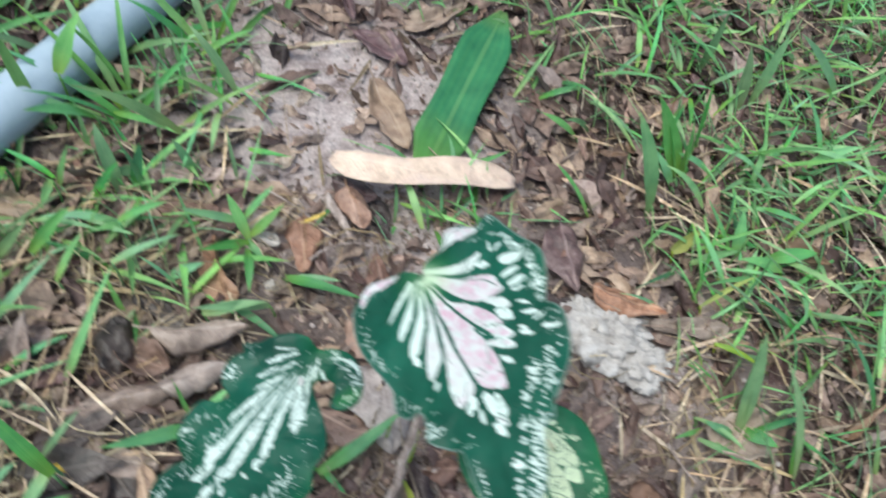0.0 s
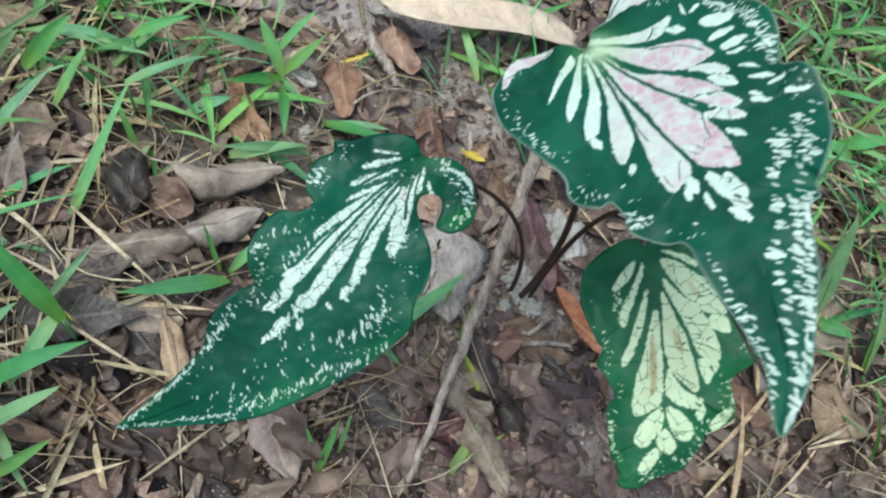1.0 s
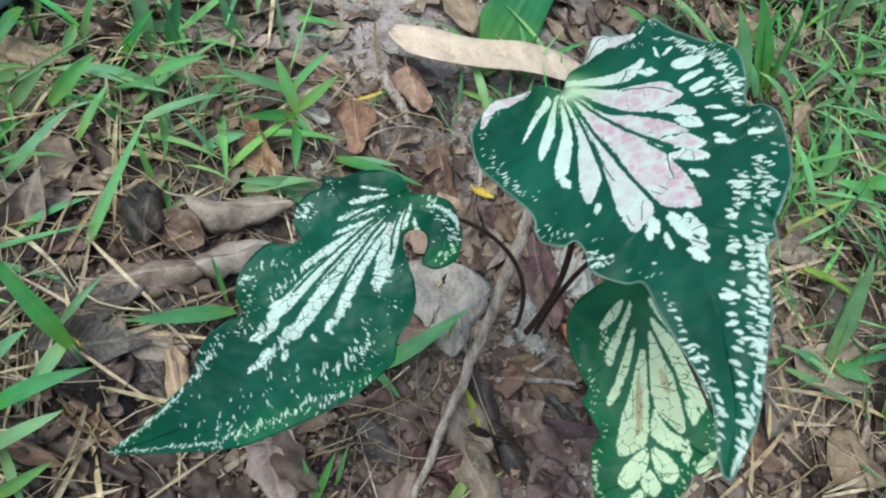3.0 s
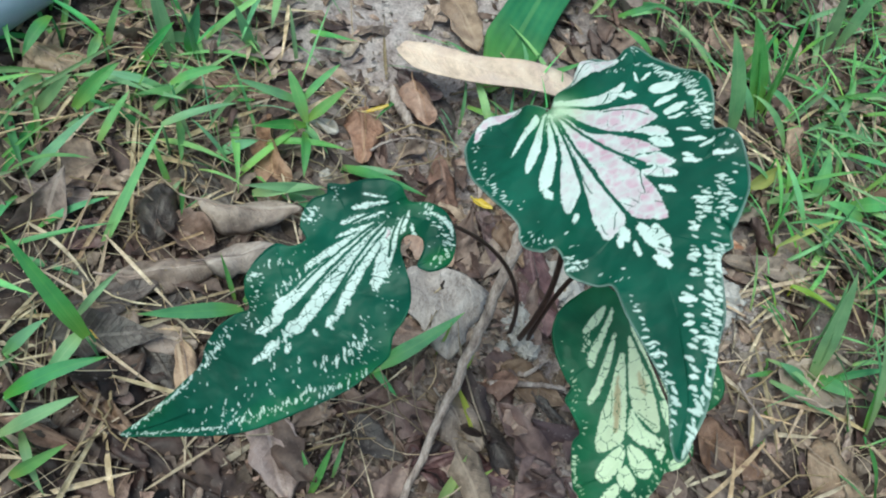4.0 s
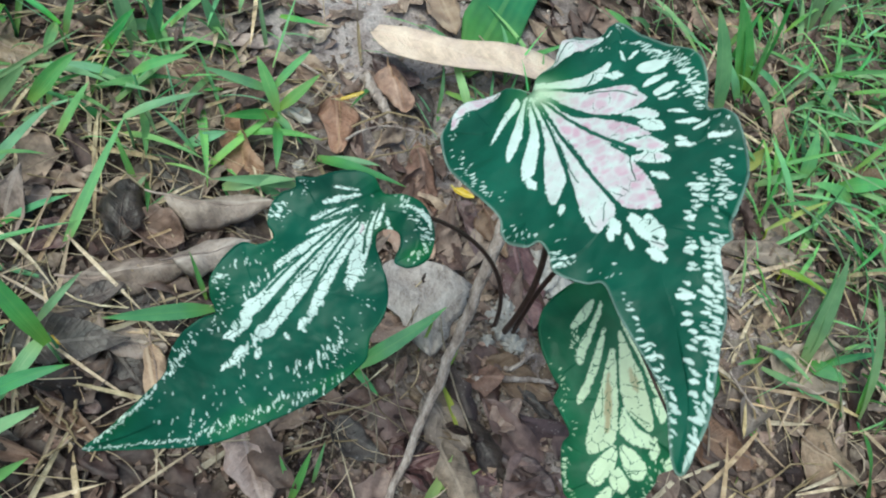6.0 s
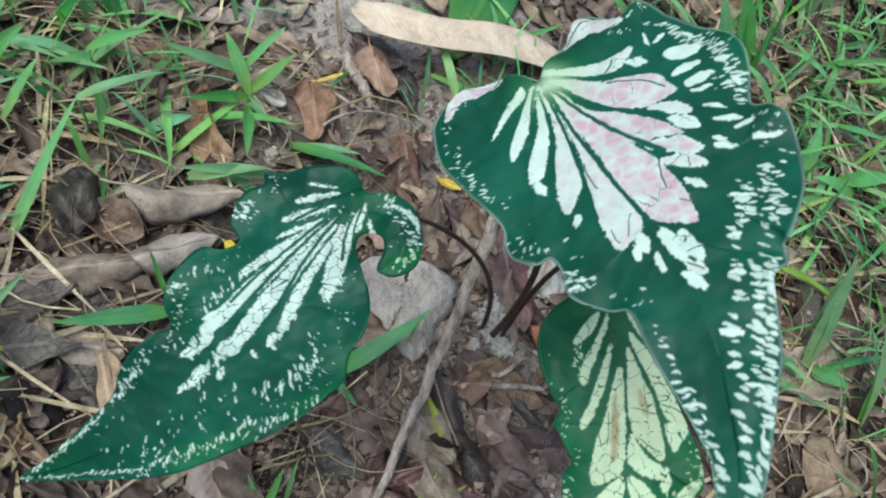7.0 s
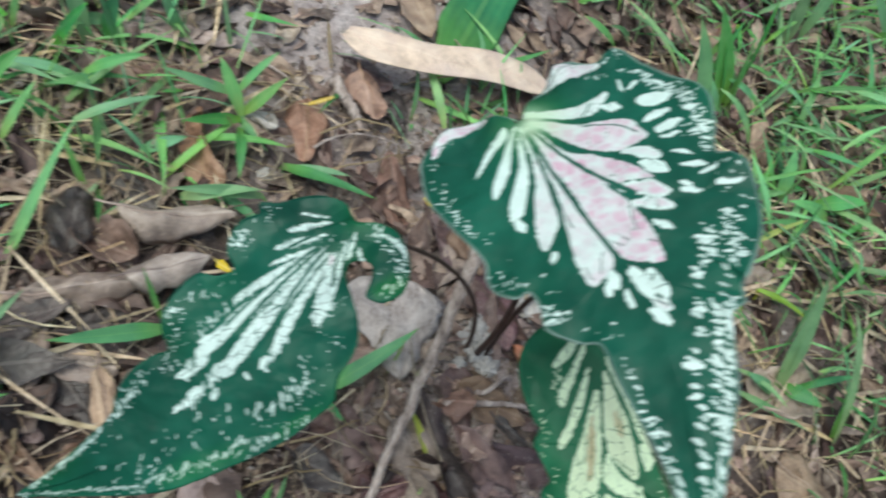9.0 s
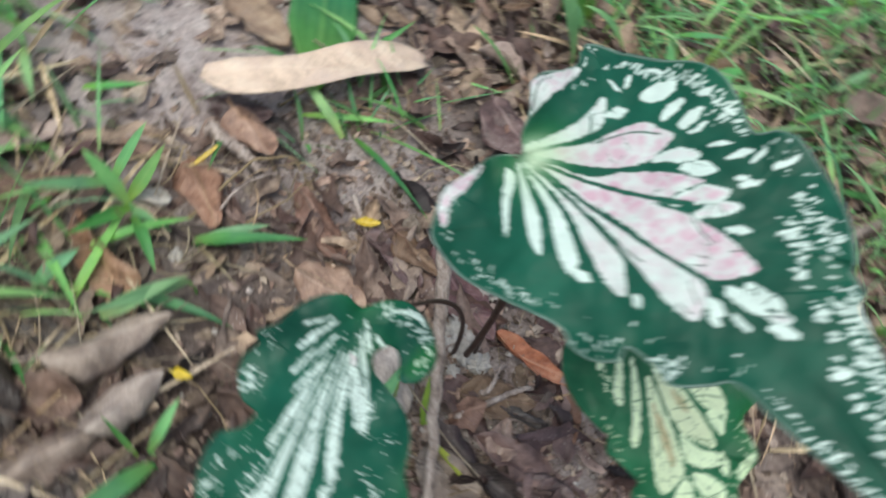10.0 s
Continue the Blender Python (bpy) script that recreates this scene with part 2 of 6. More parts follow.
LEAF_STONE = dead_leaf_material("stone_grey_dead_leaf", (0.27, 0.23, 0.20), (0.43, 0.38, 0.345), (0.55, 0.50, 0.46), 0.8, 0.2)
FRAGMENTS = litter_material("leaf_fragments", [(0.3, (0.07, 0.045, 0.036)), (0.5, (0.22, 0.155, 0.125)), (0.72, (0.45, 0.345, 0.28))], 0.65, 1.3)
STRAW = litter_material("straw", [(0.3, (0.26, 0.185, 0.115)), (0.55, (0.50, 0.385, 0.26)), (0.75, (0.74, 0.63, 0.48))], 0.6, 1.0, 0.03, 0.1)
GRIT = litter_material("grit", [(0.3, (0.22, 0.18, 0.165)), (0.55, (0.42, 0.37, 0.345)), (0.75, (0.62, 0.58, 0.55))], 0.9, 0.9)
GRASS = grass_material("grass_blade", "object", (1.35, 1.32, 1.45))
GRASS_FILL = grass_material("grass_fill", "island", (1.65, 1.42, 1.6), 0.9)
GRASS_YELLOW = grass_material("yellowing_grass", "object", (3.4, 1.45, 0.8), 0.3)
BROAD_GREEN = grass_material("broad_green_blade", "object", (0.5, 0.74, 1.0), 0.1)
CALADIUM = caladium_material("caladium_leaf", (0.005, 0.084, 0.053), (0.685, 0.815, 0.765), (0.62, 0.40, 0.49), (0.012, 0.20, 0.03))
CALADIUM_OLD = caladium_material("caladium_leaf_yellowed", (0.014, 0.125, 0.058), (0.69, 0.82, 0.56), (0.45, 0.38, 0.22), (0.03, 0.28, 0.04))
PETIOLE = plain_material("petiole", [(0.3, (0.022, 0.012, 0.011)), (0.55, (0.06, 0.032, 0.026)), (0.75, (0.12, 0.07, 0.055))], 90, 0.45)
WOOD = plain_material("dry_twig", [(0.36, (0.13, 0.095, 0.083)), (0.5, (0.37, 0.29, 0.255)), (0.64, (0.60, 0.50, 0.45))], 75, 0.85, 1.0, 0.2, (1.6, 0.5, 1), 0.003)
PIPE = plain_material("blue_grey_plastic", [(0.3, (0.26, 0.34, 0.42)), (0.55, (0.36, 0.45, 0.53)), (0.8, (0.46, 0.54, 0.61))], 9, 0.33, 0.15, 0.5)
SLAB = plain_material("weathered_bark", [(0.34, (0.19, 0.145, 0.13)), (0.46, (0.46, 0.385, 0.355)), (0.62, (0.68, 0.60, 0.565))], 75, 0.9, 1.0, 0.2, (1, 1.6, 1), 0.005)
CHALK = plain_material("pale_stone", [(0.3, (0.27, 0.24, 0.22)), (0.5, (0.50, 0.46, 0.43)), (0.7, (0.72, 0.69, 0.66))], 70, 0.95, 1.0, 0.2, (1, 1, 1), 0.004)


# ---- building helpers ----
def link_mesh(name, verts, faces, material, uvs=None):
    me = bpy.data.meshes.new(name)
    me.from_pydata([tuple(v) for v in verts], [], [tuple(f) for f in faces])
    me.materials.append(material)
    me.polygons.foreach_set("use_smooth", [True] * len(me.polygons))
    if uvs is not None:
        layer = me.uv_layers.new(name="UVMap")
        index = np.empty(len(me.loops), dtype=np.int32)
        me.loops.foreach_get("vertex_index", index)
        layer.data.foreach_set("uv", np.asarray(uvs, dtype=np.float32)[index].ravel())
    me.update()
    return me


def part(name, me, parent, label=""):
    ob = new(name, me)
    ob.parent = parent
    return tagged(ob, label)


def thicken(ob, metres):
    m = ob.modifiers.new("thickness", "SOLIDIFY")
    m.thickness, m.offset = metres, 0.0
    return ob


def value_noise(x, y, seed):
    xi, yi = np.floor(x).astype(np.int64), np.floor(y).astype(np.int64)
    fx, fy = x - xi, y - yi
    fx, fy = fx * fx * (3 - 2 * fx), fy * fy * (3 - 2 * fy)

    def lattice(a, b):
        h = (a * 374761393 + b * 668265263 + seed * 974711) & 0x7FFFFFFF
        h = ((h ^ (h >> 13)) * 1274126177) & 0x7FFFFFFF
        return ((h ^ (h >> 16)) & 0xFFFF) / 65535.0

    return (lattice(xi, yi) * (1 - fx) + lattice(xi + 1, yi) * fx) * (1 - fy) + (lattice(xi, yi + 1) * (1 - fx) + lattice(xi + 1, yi + 1) * fx) * fy


def fractal(x, y, seed, octaves=4):
    total, gain = np.zeros_like(np.asarray(x, dtype=float)), 0.5
    for k in range(octaves):
        total += gain * (value_noise(x * 2 ** k, y * 2 ** k, seed + k) - 0.5)
        gain *= 0.5
    return total * 2


def closed_spline(points, per=24):
    p = np.array(points, dtype=float)
    a, b, c, d = np.roll(p, 1, 0), p, np.roll(p, -1, 0), np.roll(p, -2, 0)
    s = np.linspace(0, 1, per, endpoint=False)[None, :, None]
    a, b, c, d = (q[:, None, :] for q in (a, b, c, d))
    r = 0.5 * (2 * b + (c - a) * s + (2 * a - 5 * b + 4 * c - d) * s ** 2 + (3 * b - a - 3 * c + d) * s ** 3)
    return r.reshape(-1, 2)


def tube(path, radii, sides=10):
    """Verts and faces of a round, tapered stalk along a polyline."""
    path = [Vector(p) for p in path]
    verts, faces = [], []
    normal = Vector((0.3, 0.9, 0.2))
    for i, p in enumerate(path):
        way = (path[min(i + 1, len(path) - 1)] - path[max(i - 1, 0)]).normalized()
        normal = (normal - way * normal.dot(way)).normalized()
        other = way.cross(normal)
        for k in range(sides):
            a = 2 * math.pi * k / sides
            verts.append(p + radii[i] * (math.cos(a) * normal + math.sin(a) * other))
        if i:
            for k in range(sides):
                a, b = (i - 1) * sides + k, (i - 1) * sides + (k + 1) % sides
                faces.append((a, b, b + sides, a + sides))
    faces.append(tuple(range(sides - 1, -1, -1)))
    faces.append(tuple(range(len(verts) - sides, len(verts))))
    return verts, faces


def bezier(points, count):
    """Points along a Bezier curve of any degree."""
    out = []
    for i in range(count):
        s = i / (count - 1)
        q = [Vector(p) for p in points]
        while len(q) > 1:
            q = [a.lerp(b, s) for a, b in zip(q, q[1:])]
        out.append(q[0])
    return out


def ground_height(x, y):
    x, y = np.asarray(x, dtype=float), np.asarray(y, dtype=float)
    near = np.exp(-((x - 0.4) ** 2 + (y - 0.6) ** 2) / 4.0)
    return near * (0.016 * fractal(x * 5, y * 5, 3, 3) + 0.006 * fractal(x * 30, y * 30, 9, 3) - 0.004)


def gz(x, y):
    return float(ground_height(x, y))


# ---- ground ----
def ground():
    near = np.linspace(-0.35, 1.6, 330)
    steps = 0.012 * 1.35 ** np.arange(1, 30)
    far = np.cumsum(steps)
    xs = np.concatenate([near[0] - far[::-1], near, near[-1] + far])
    ys = np.concatenate([near[0] - far[::-1], near, near[-1] + far])
    gx, gy = np.meshgrid(xs, ys)
    z = ground_height(gx, gy) + 0.0022 * fractal(gx * 160, gy * 160, 21, 2) * (np.abs(gx) < 3)
    verts = np.stack([gx, gy, z], -1).reshape(-1, 3)
    n = len(xs)
    i = np.arange(n * (n - 1)).reshape(n - 1, n)[:, :-1].ravel()
    faces = np.stack([i, i + 1, i + n + 1, i + n], -1)
    tagged(new("ground", link_mesh("ground", verts.tolist(), faces.tolist(), SOIL)), "brown crumbly soil strewn with leaf litter", "ground", kind="structure")


ground()


# ---- the caladium ----
class LeafPaint:
    """A grid over a leaf, in millimetres, on which pale fields are laid."""

    def __init__(self, outline, cell, seed):
        self.edge = closed_spline(outline)
        lo, hi = self.edge.min(0) - 2, self.edge.max(0) + 2
        self.us, self.vs = np.arange(lo[0], hi[0], cell), np.arange(lo[1], hi[1], cell)
        self.u, self.v = np.meshgrid(self.us, self.vs)
        self.cell, self.rng = cell, random.Random(seed)
        self.pale, self.blush, self.vein = (np.zeros_like(self.u) for _ in range(3))
        self.wu = 1.1 * fractal(self.u * 0.45, self.v * 0.45, seed, 3)
        self.wv = 1.1 * fractal(self.u * 0.45, self.v * 0.45, seed + 7, 3)
        flat, edge = np.stack([self.u.ravel(), self.v.ravel()], -1), self.edge
        best = np.full(len(flat), 1e9)
        near = np.zeros(len(flat), dtype=np.int64)
        inside = np.zeros(len(flat), dtype=bool)
        nxt = np.roll(edge, -1, 0)
        for k in range(len(edge)):
            d = (flat[:, 0] - edge[k, 0]) ** 2 + (flat[:, 1] - edge[k, 1]) ** 2
            closer = d < best
            best[closer], near[closer] = d[closer], k
            (x0, y0), (x1, y1) = edge[k], nxt[k]
            if y0 != y1:
                cross = (flat[:, 1] > min(y0, y1)) & (flat[:, 1] <= max(y0, y1)) & (flat[:, 0] < x0 + (flat[:, 1] - y0) * (x1 - x0) / (y1 - y0))
                inside ^= cross
        self.rim = np.sqrt(best).reshape(self.u.shape)
        self.near, self.inside = near.reshape(self.u.shape), inside.reshape(self.u.shape)

    def stroke(self, u0, v0, u1, v1, bend, w0, w1, wt, blush=0.0, target=None, soft=0.3, rough=1.0, amount=1.0):
        """A spindle from (u0, v0) to (u1, v1): widths at its start, its belly and its tip."""
        target = self.pale if target is None else target
        pad = max(w0, w1, wt) + abs(bend) + 3
        ia, ib = np.searchsorted(self.us, [min(u0, u1) - pad, max(u0, u1) + pad])
        ja, jb = np.searchsorted(self.vs, [min(v0, v1) - pad, max(v0, v1) + pad])
        if ia >= ib or ja >= jb:
            return
        s = np.s_[ja:jb, ia:ib]
        x, y = self.u[s] + rough * self.wu[s], self.v[s] + rough * self.wv[s]
        du, dv = u1 - u0, v1 - v0
        length = math.hypot(du, dv) + 1e-6
        a = ((x - u0) * du + (y - v0) * dv) / length
        b = (-(x - u0) * dv + (y - v0) * du) / length
        f = np.clip(a / length, 0, 1)
        b = b - bend * 4 * f * (1 - f)
        over = np.maximum(0, np.maximum(-a, a - length))
        width = np.where(f < 0.62, w0 + (w1 - w0) * (f / 0.62) ** 0.8, w1 + (wt - w1) * ((f - 0.62) / 0.38) ** 1.6)
        d = np.sqrt(b * b + over * over) - width / 2
        mask = np.clip(0.5 - d / soft, 0, 1) * amount
        target[s] = np.maximum(target[s], mask)
        if blush:
            self.blush[s] = np.maximum(self.blush[s], blush * np.clip(0.5 - (d + 0.8) / 1.2, 0, 1))

    def field(self, points, blush=0.0):
        """A pale field with an outline of its own."""
        p = closed_spline(points, 5)
        (ua, va), (ub, vb) = p.min(0) - 3, p.max(0) + 3
        ia, ib = np.searchsorted(self.us, [ua, ub])
        ja, jb = np.searchsorted(self.vs, [va, vb])
        s = np.s_[ja:jb, ia:ib]
        x, y = self.u[s] + 0.35 * self.wu[s], self.v[s] + 0.35 * self.wv[s]
        inside = np.zeros(x.shape, dtype=bool)
        for (x0, y0), (x1, y1) in zip(p, np.roll(p, -1, 0)):
            if y0 != y1:
                inside ^= (y > min(y0, y1)) & (y <= max(y0, y1)) & (x < x0 + (y - y0) * (x1 - x0) / (y1 - y0))
        self.pale[s] = np.maximum(self.pale[s], inside)
        if blush:
            self.blush[s] = np.maximum(self.blush[s], blush * inside)

    def ragged(self, size, amount, level=0.5):
        """Frays the edges of the pale fields; a lower level leaves them fuller."""
        soft = self.pale.copy()
        for _ in range(3):
            soft = (2 * soft + np.roll(soft, 1, 0) + np.roll(soft, -1, 0) + np.roll(soft, 1, 1) + np.roll(soft, -1, 1)) / 6
        grain = fractal(self.u / size, self.v / size, 51, 2) * (soft > 0.04)
        self.pale = np.clip((soft + amount * grain - level) / 0.34 + 0.5, 0, 1)

    def line(self, u0, v0, u1, v1, bend, w0, w1):
        """A green vein cut through the pale fields."""
        cut = np.zeros_like(self.pale)
        self.stroke(u0, v0, u1, v1, bend, w0, (w0 + w1) / 2, w1, target=cut, rough=0.35)
        self.pale *= 1 - cut

    def band(self, points, width, count, size, slant, grow=1.0, long=2.2):
        """Loose pale flecks along a polyline, lying across it."""
        p = np.array(points, dtype=float)
        seg = np.linalg.norm(np.diff(p, axis=0), axis=1)
        cum = np.concatenate([[0], np.cumsum(seg)])
        for step in range(count):
            at = (step + self.rng.uniform(0.15, 0.85)) / count * cum[-1]
            k = min(int(np.searchsorted(cum, at, "right")) - 1, len(seg) - 1)
            f = (at - cum[k]) / seg[k]
            way = (p[k + 1] - p[k]) / seg[k]
            c = p[k] + (p[k + 1] - p[k]) * f + np.array([-way[1], way[0]]) * self.rng.gauss(0, 0.35) * width
            angle = math.atan2(way[1], way[0]) + radians(slant + self.rng.gauss(0, 12))
            big = size * self.rng.uniform(0.45, 1.25) * (1 + (grow - 1) * at / cum[-1])
            half = big * long * self.rng.uniform(0.35, 0.75)
            e = np.array([math.cos(angle), math.sin(angle)]) * half
            self.stroke(*(c - e), *(c + e), 0, big * 0.5, big, big * 0.6, rough=0.8, amount=self.rng.uniform(0.75, 1))

    def rim_flecks(self, count, start, end, depth, size, slant=75):
        """Small flecks just inside the margin, from one share of its way round to another."""
        n = len(self.edge)
        for _ in range(count):
            k = int(self.rng.uniform(start, end) * n) % n
            way = self.edge[(k + 2) % n] - self.edge[k - 2]
            way = way / (np.linalg.norm(way) + 1e-9)
            inward = np.array([-way[1], way[0]]) * self.turn
            c = self.edge[k] + inward * self.rng.uniform(0.15, 1) * depth
            angle = math.atan2(way[1], way[0]) + radians(slant + self.rng.gauss(0, 15))
            big = size * self.rng.uniform(0.4, 1.2)
            e = np.array([math.cos(angle), math.sin(angle)]) * big * self.rng.uniform(0.4, 1.3)
            self.stroke(*(c - e), *(c + e), 0, big * 0.6, big, big * 0.6, rough=0.7, amount=self.rng.uniform(0.55, 1))

    @property
    def turn(self):
        e = self.edge
        area = np.sum(e[:, 0] * np.roll(e[:, 1], -1) - np.roll(e[:, 0], -1) * e[:, 1])
        return 1.0 if area > 0 else -1.0

    def mesh(self, name, material, rise, ruffle, waves):
        """The blade: rise(u, v) gives its bend in millimetres."""
        inside = self.inside
        keep = inside[:-1, :-1] | inside[1:, :-1] | inside[:-1, 1:] | inside[1:, 1:]
        used = np.zeros_like(inside)
        used[:-1, :-1] |= keep
        used[1:, :-1] |= keep
        used[:-1, 1:] |= keep
        used[1:, 1:] |= keep
        u, v = self.u.copy(), self.v.copy()
        outside = used & ~inside
        u[outside], v[outside] = self.edge[self.near[outside], 0], self.edge[self.near[outside], 1]
        rim = np.where(outside, 0, self.rim)
        k = self.near / len(self.edge)
        blur = self.pale.copy()
        for _ in range(5):
            blur = (blur + np.roll(blur, 1, 0) + np.roll(blur, -1, 0) + np.roll(blur, 1, 1) + np.roll(blur, -1, 1)) / 5
        z = rise(u, v) + ruffle * np.exp(-rim / 7.0) * np.sin(2 * math.pi * waves * k + 1.3 * np.sin(2 * math.pi * 3 * k)) * np.clip(rim / 2 + 0.6, 0, 1)
        z = z + 0.2 * blur + 2.6 * fractal(u * 0.05, v * 0.05, 31, 3) + 0.4 * fractal(u * 0.2, v * 0.2, 37, 2)
        order = -np.ones(used.shape, dtype=np.int64)
        order[used] = np.arange(used.sum())
        verts = np.stack([u[used], v[used], z[used]], -1) / 1000
        j, i = np.nonzero(keep)
        faces = np.stack([order[j, i], order[j, i + 1], order[j + 1, i + 1], order[j + 1, i]], -1)
        me = link_mesh(name, verts.tolist(), faces.tolist(), material)
        col = me.attributes.new("pattern", "FLOAT_COLOR", "POINT")
        rgba = np.stack([self.pale[used], self.blush[used], self.vein[used], np.ones(used.sum())], -1)
        col.data.foreach_set("color", rgba.astype(np.float32).ravel())
        return me


def leaf_frame(origin, way, normal):
    """The pose of a leaf: y runs from its base to its tip, z is its upper side."""
    n = Vector(normal).normalized()
    y = Vector(way)
    y = (y - n * y.dot(n)).normalized()
    x = y.cross(n)
    m = Matrix((x, y, n)).transposed().to_4x4()
    m.translation = origin
    return m


def cells(paint, seed, scale, stretch=1.0):
    """Cell pattern over a leaf: distance to the net between cells, and a tone for each cell."""
    x, y = paint.u * scale + paint.wu * 0.14, paint.v * scale * stretch + paint.wv * 0.14
    best, second = np.full(x.shape, 9.0), np.full(x.shape, 9.0)
    tone = np.zeros(x.shape)
    xi, yi = np.floor(x).astype(np.int64), np.floor(y).astype(np.int64)
    for a in (-1, 0, 1):
        for b in (-1, 0, 1):
            cx, cy = xi + a, yi + b
            px = cx + value_noise(cx * 1.0, cy * 1.0, seed)
            py = cy + value_noise(cx * 1.0, cy * 1.0, seed + 1)
            d = np.hypot(x - px, y - py)
            t = value_noise(cx * 1.0, cy * 1.0, seed + 2)
            closer = d < best
            second = np.where(closer, best, np.minimum(second, d))
            tone = np.where(closer, t, tone)
            best = np.where(closer, d, best)
    return second - best, tone


def blush_cells(paint, seed, scale, share):
    """Pink islands inside the pale fields, parted by a pale net."""
    net, tone = cells(paint, seed, scale)
    paint.blush *= 0.36 + 0.64 * np.clip((net - 0.03) / 0.22, 0, 1) * np.clip((tone - (1 - share)) / 0.3, 0.35, 1)
    paint.blush *= np.clip(0.95 + 1.2 * fractal(paint.u * 0.25, paint.v * 0.25, seed + 9, 3), 0.2, 1.0)
    for _ in range(3):
        paint.blush = (paint.blush + np.roll(paint.blush, 1, 0) + np.roll(paint.blush, -1, 0) + np.roll(paint.blush, 1, 1) + np.roll(paint.blush, -1, 1)) / 5


def cracks(paint, seed, scale, width, share, stretch=1.0):
    """Fine green cracks that break the pale fields up."""
    net, tone = cells(paint, seed, scale, stretch)
    where = np.clip((value_noise(paint.u * 0.13, paint.v * 0.13, seed + 5) - (1 - share)) / 0.15, 0, 1)
    paint.pale *= 1 - np.clip((width - net) / (width * 0.6), 0, 1) * where


def young_base(paint, reach):
    """Round the stalk the leaf turns a light, fresh green."""
    r = np.hypot(paint.u + 4.0, paint.v - 12.0)
    paint.vein = np.maximum(paint.vein, np.exp(-(r / reach) ** 2))
    paint.pale = np.maximum(paint.pale, 0.9 * np.exp(-(r / (0.5 * reach)) ** 2))
    paint.pale *= 0.85 + 0.15 * np.clip((r - 0.5 * reach) / (1.6 * reach), 0, 1)


def rim_glow(paint, amount, reach):
    """Paints a brighter green in patches along the margin, as of light shining through."""
    patches = np.clip(value_noise(paint.u * 0.03, paint.v * 0.03, 61) * 2.4 - 0.8, 0, 1)
    paint.vein = np.maximum(paint.vein, amount * np.exp(-paint.rim / reach) * patches)


caladium = tagged(new("caladium"), "variegated caladium with dark green, white and pink leaves", "plant")
caladium.location = (0.441, 0.492, 0.0)
FOOT = Vector(caladium.location)


def place(ob, m):
    ob.matrix_basis = Matrix.Translation(-FOOT) @ m
    return ob


def arched(c0, cu, cv, cuu, cuv, cvv):
    """Bend of a blade in millimetres, from coefficients in metres."""
    return lambda u, v: 1000 * c0 + cu * u + cv * v + (cuu * u * u + cuv * u * v + cvv * v * v) / 1000


# the large leaf
LARGE_EDGE = [(-2, 6), (-6, 1), (-12, -5), (-18, -10), (-22, -14), (-28, -16), (-34, -10), (-38, -7), (-42, -10), (-47, -10), (-56, 10), (-62, 21), (-65, 32), (-63, 44), (-58, 56), (-62, 63), (-64, 71), (-58, 91), (-48, 105), (-45, 107), (-43, 113), (-38, 116), (-35, 125), (-31, 136), (-25, 146), (-14, 164), (-7, 171), (-2, 175), (1, 175), (0, 170), (-4, 157), (-4, 147), (-1, 125), (0, 111), (6, 106), (14, 100), (14, 92), (16, 83), (21, 85), (27, 79), (29, 71), (28, 64), (35, 48), (41, 33), (43, 23), (42, 8), (35, 3), (28, -2), (21, -3), (13, -2), (7, 0), (1, 3)]
LARGE_FIELDS = [
    (0, (5.4, 7.9), (7.5, 7.8), (15.6, 17.3), (22.6, 28.9), (19.9, 26.4), (13.2, 18.8), (6, 12.9)),
    (0, (2.6, 7.8), (1.6, 9.8), (4.4, 20.1), (10.8, 33.7), (17.2, 41.9), (17.6, 39), (14.5, 29.6), (9.1, 19.2)),
    (0, (0.6, 8.5), (0.2, 17.6), (2.1, 31.4), (5.7, 43.8), (9.5, 51.9), (13.6, 53.2), (14.5, 50.9), (10.8, 41), (5.3, 29.4)),
    (0.4, (-0.1, 9.6), (-2.7, 26.6), (-3.2, 40), (-1.5, 57.8), (0.3, 63.3), (5, 70.2), (6.8, 70), (7.8, 65.6), (6.2, 53.7), (2.3, 42.1), (0.4, 30.4)),
]
LARGE_FIELDS_BEYOND = [
    (0.5, (-1, 9.5), (-6, 30.7), (-7.2, 47.6), (-10.7, 62.8), (-13.4, 77.9), (-13.1, 83.4), (-11.3, 86.7), (-6.8, 89.9), (-3.5, 89.8), (-2.1, 83.7), (-1.7, 74.9), (-2.1, 61.5), (-3.8, 54.2), (-3.8, 42.2), (-3.2, 26.9)),
    (1, (-1.5, 9.2), (-8.9, 30.4), (-13.3, 40.6), (-19.4, 52.1), (-24, 62.3), (-27.6, 73.5), (-28.4, 84.1), (-28, 90), (-25.3, 90), (-17.4, 85.5), (-14.4, 78.4), (-11.3, 64.7), (-8.8, 50.3), (-6.7, 37.5), (-4.9, 25.9)),
]
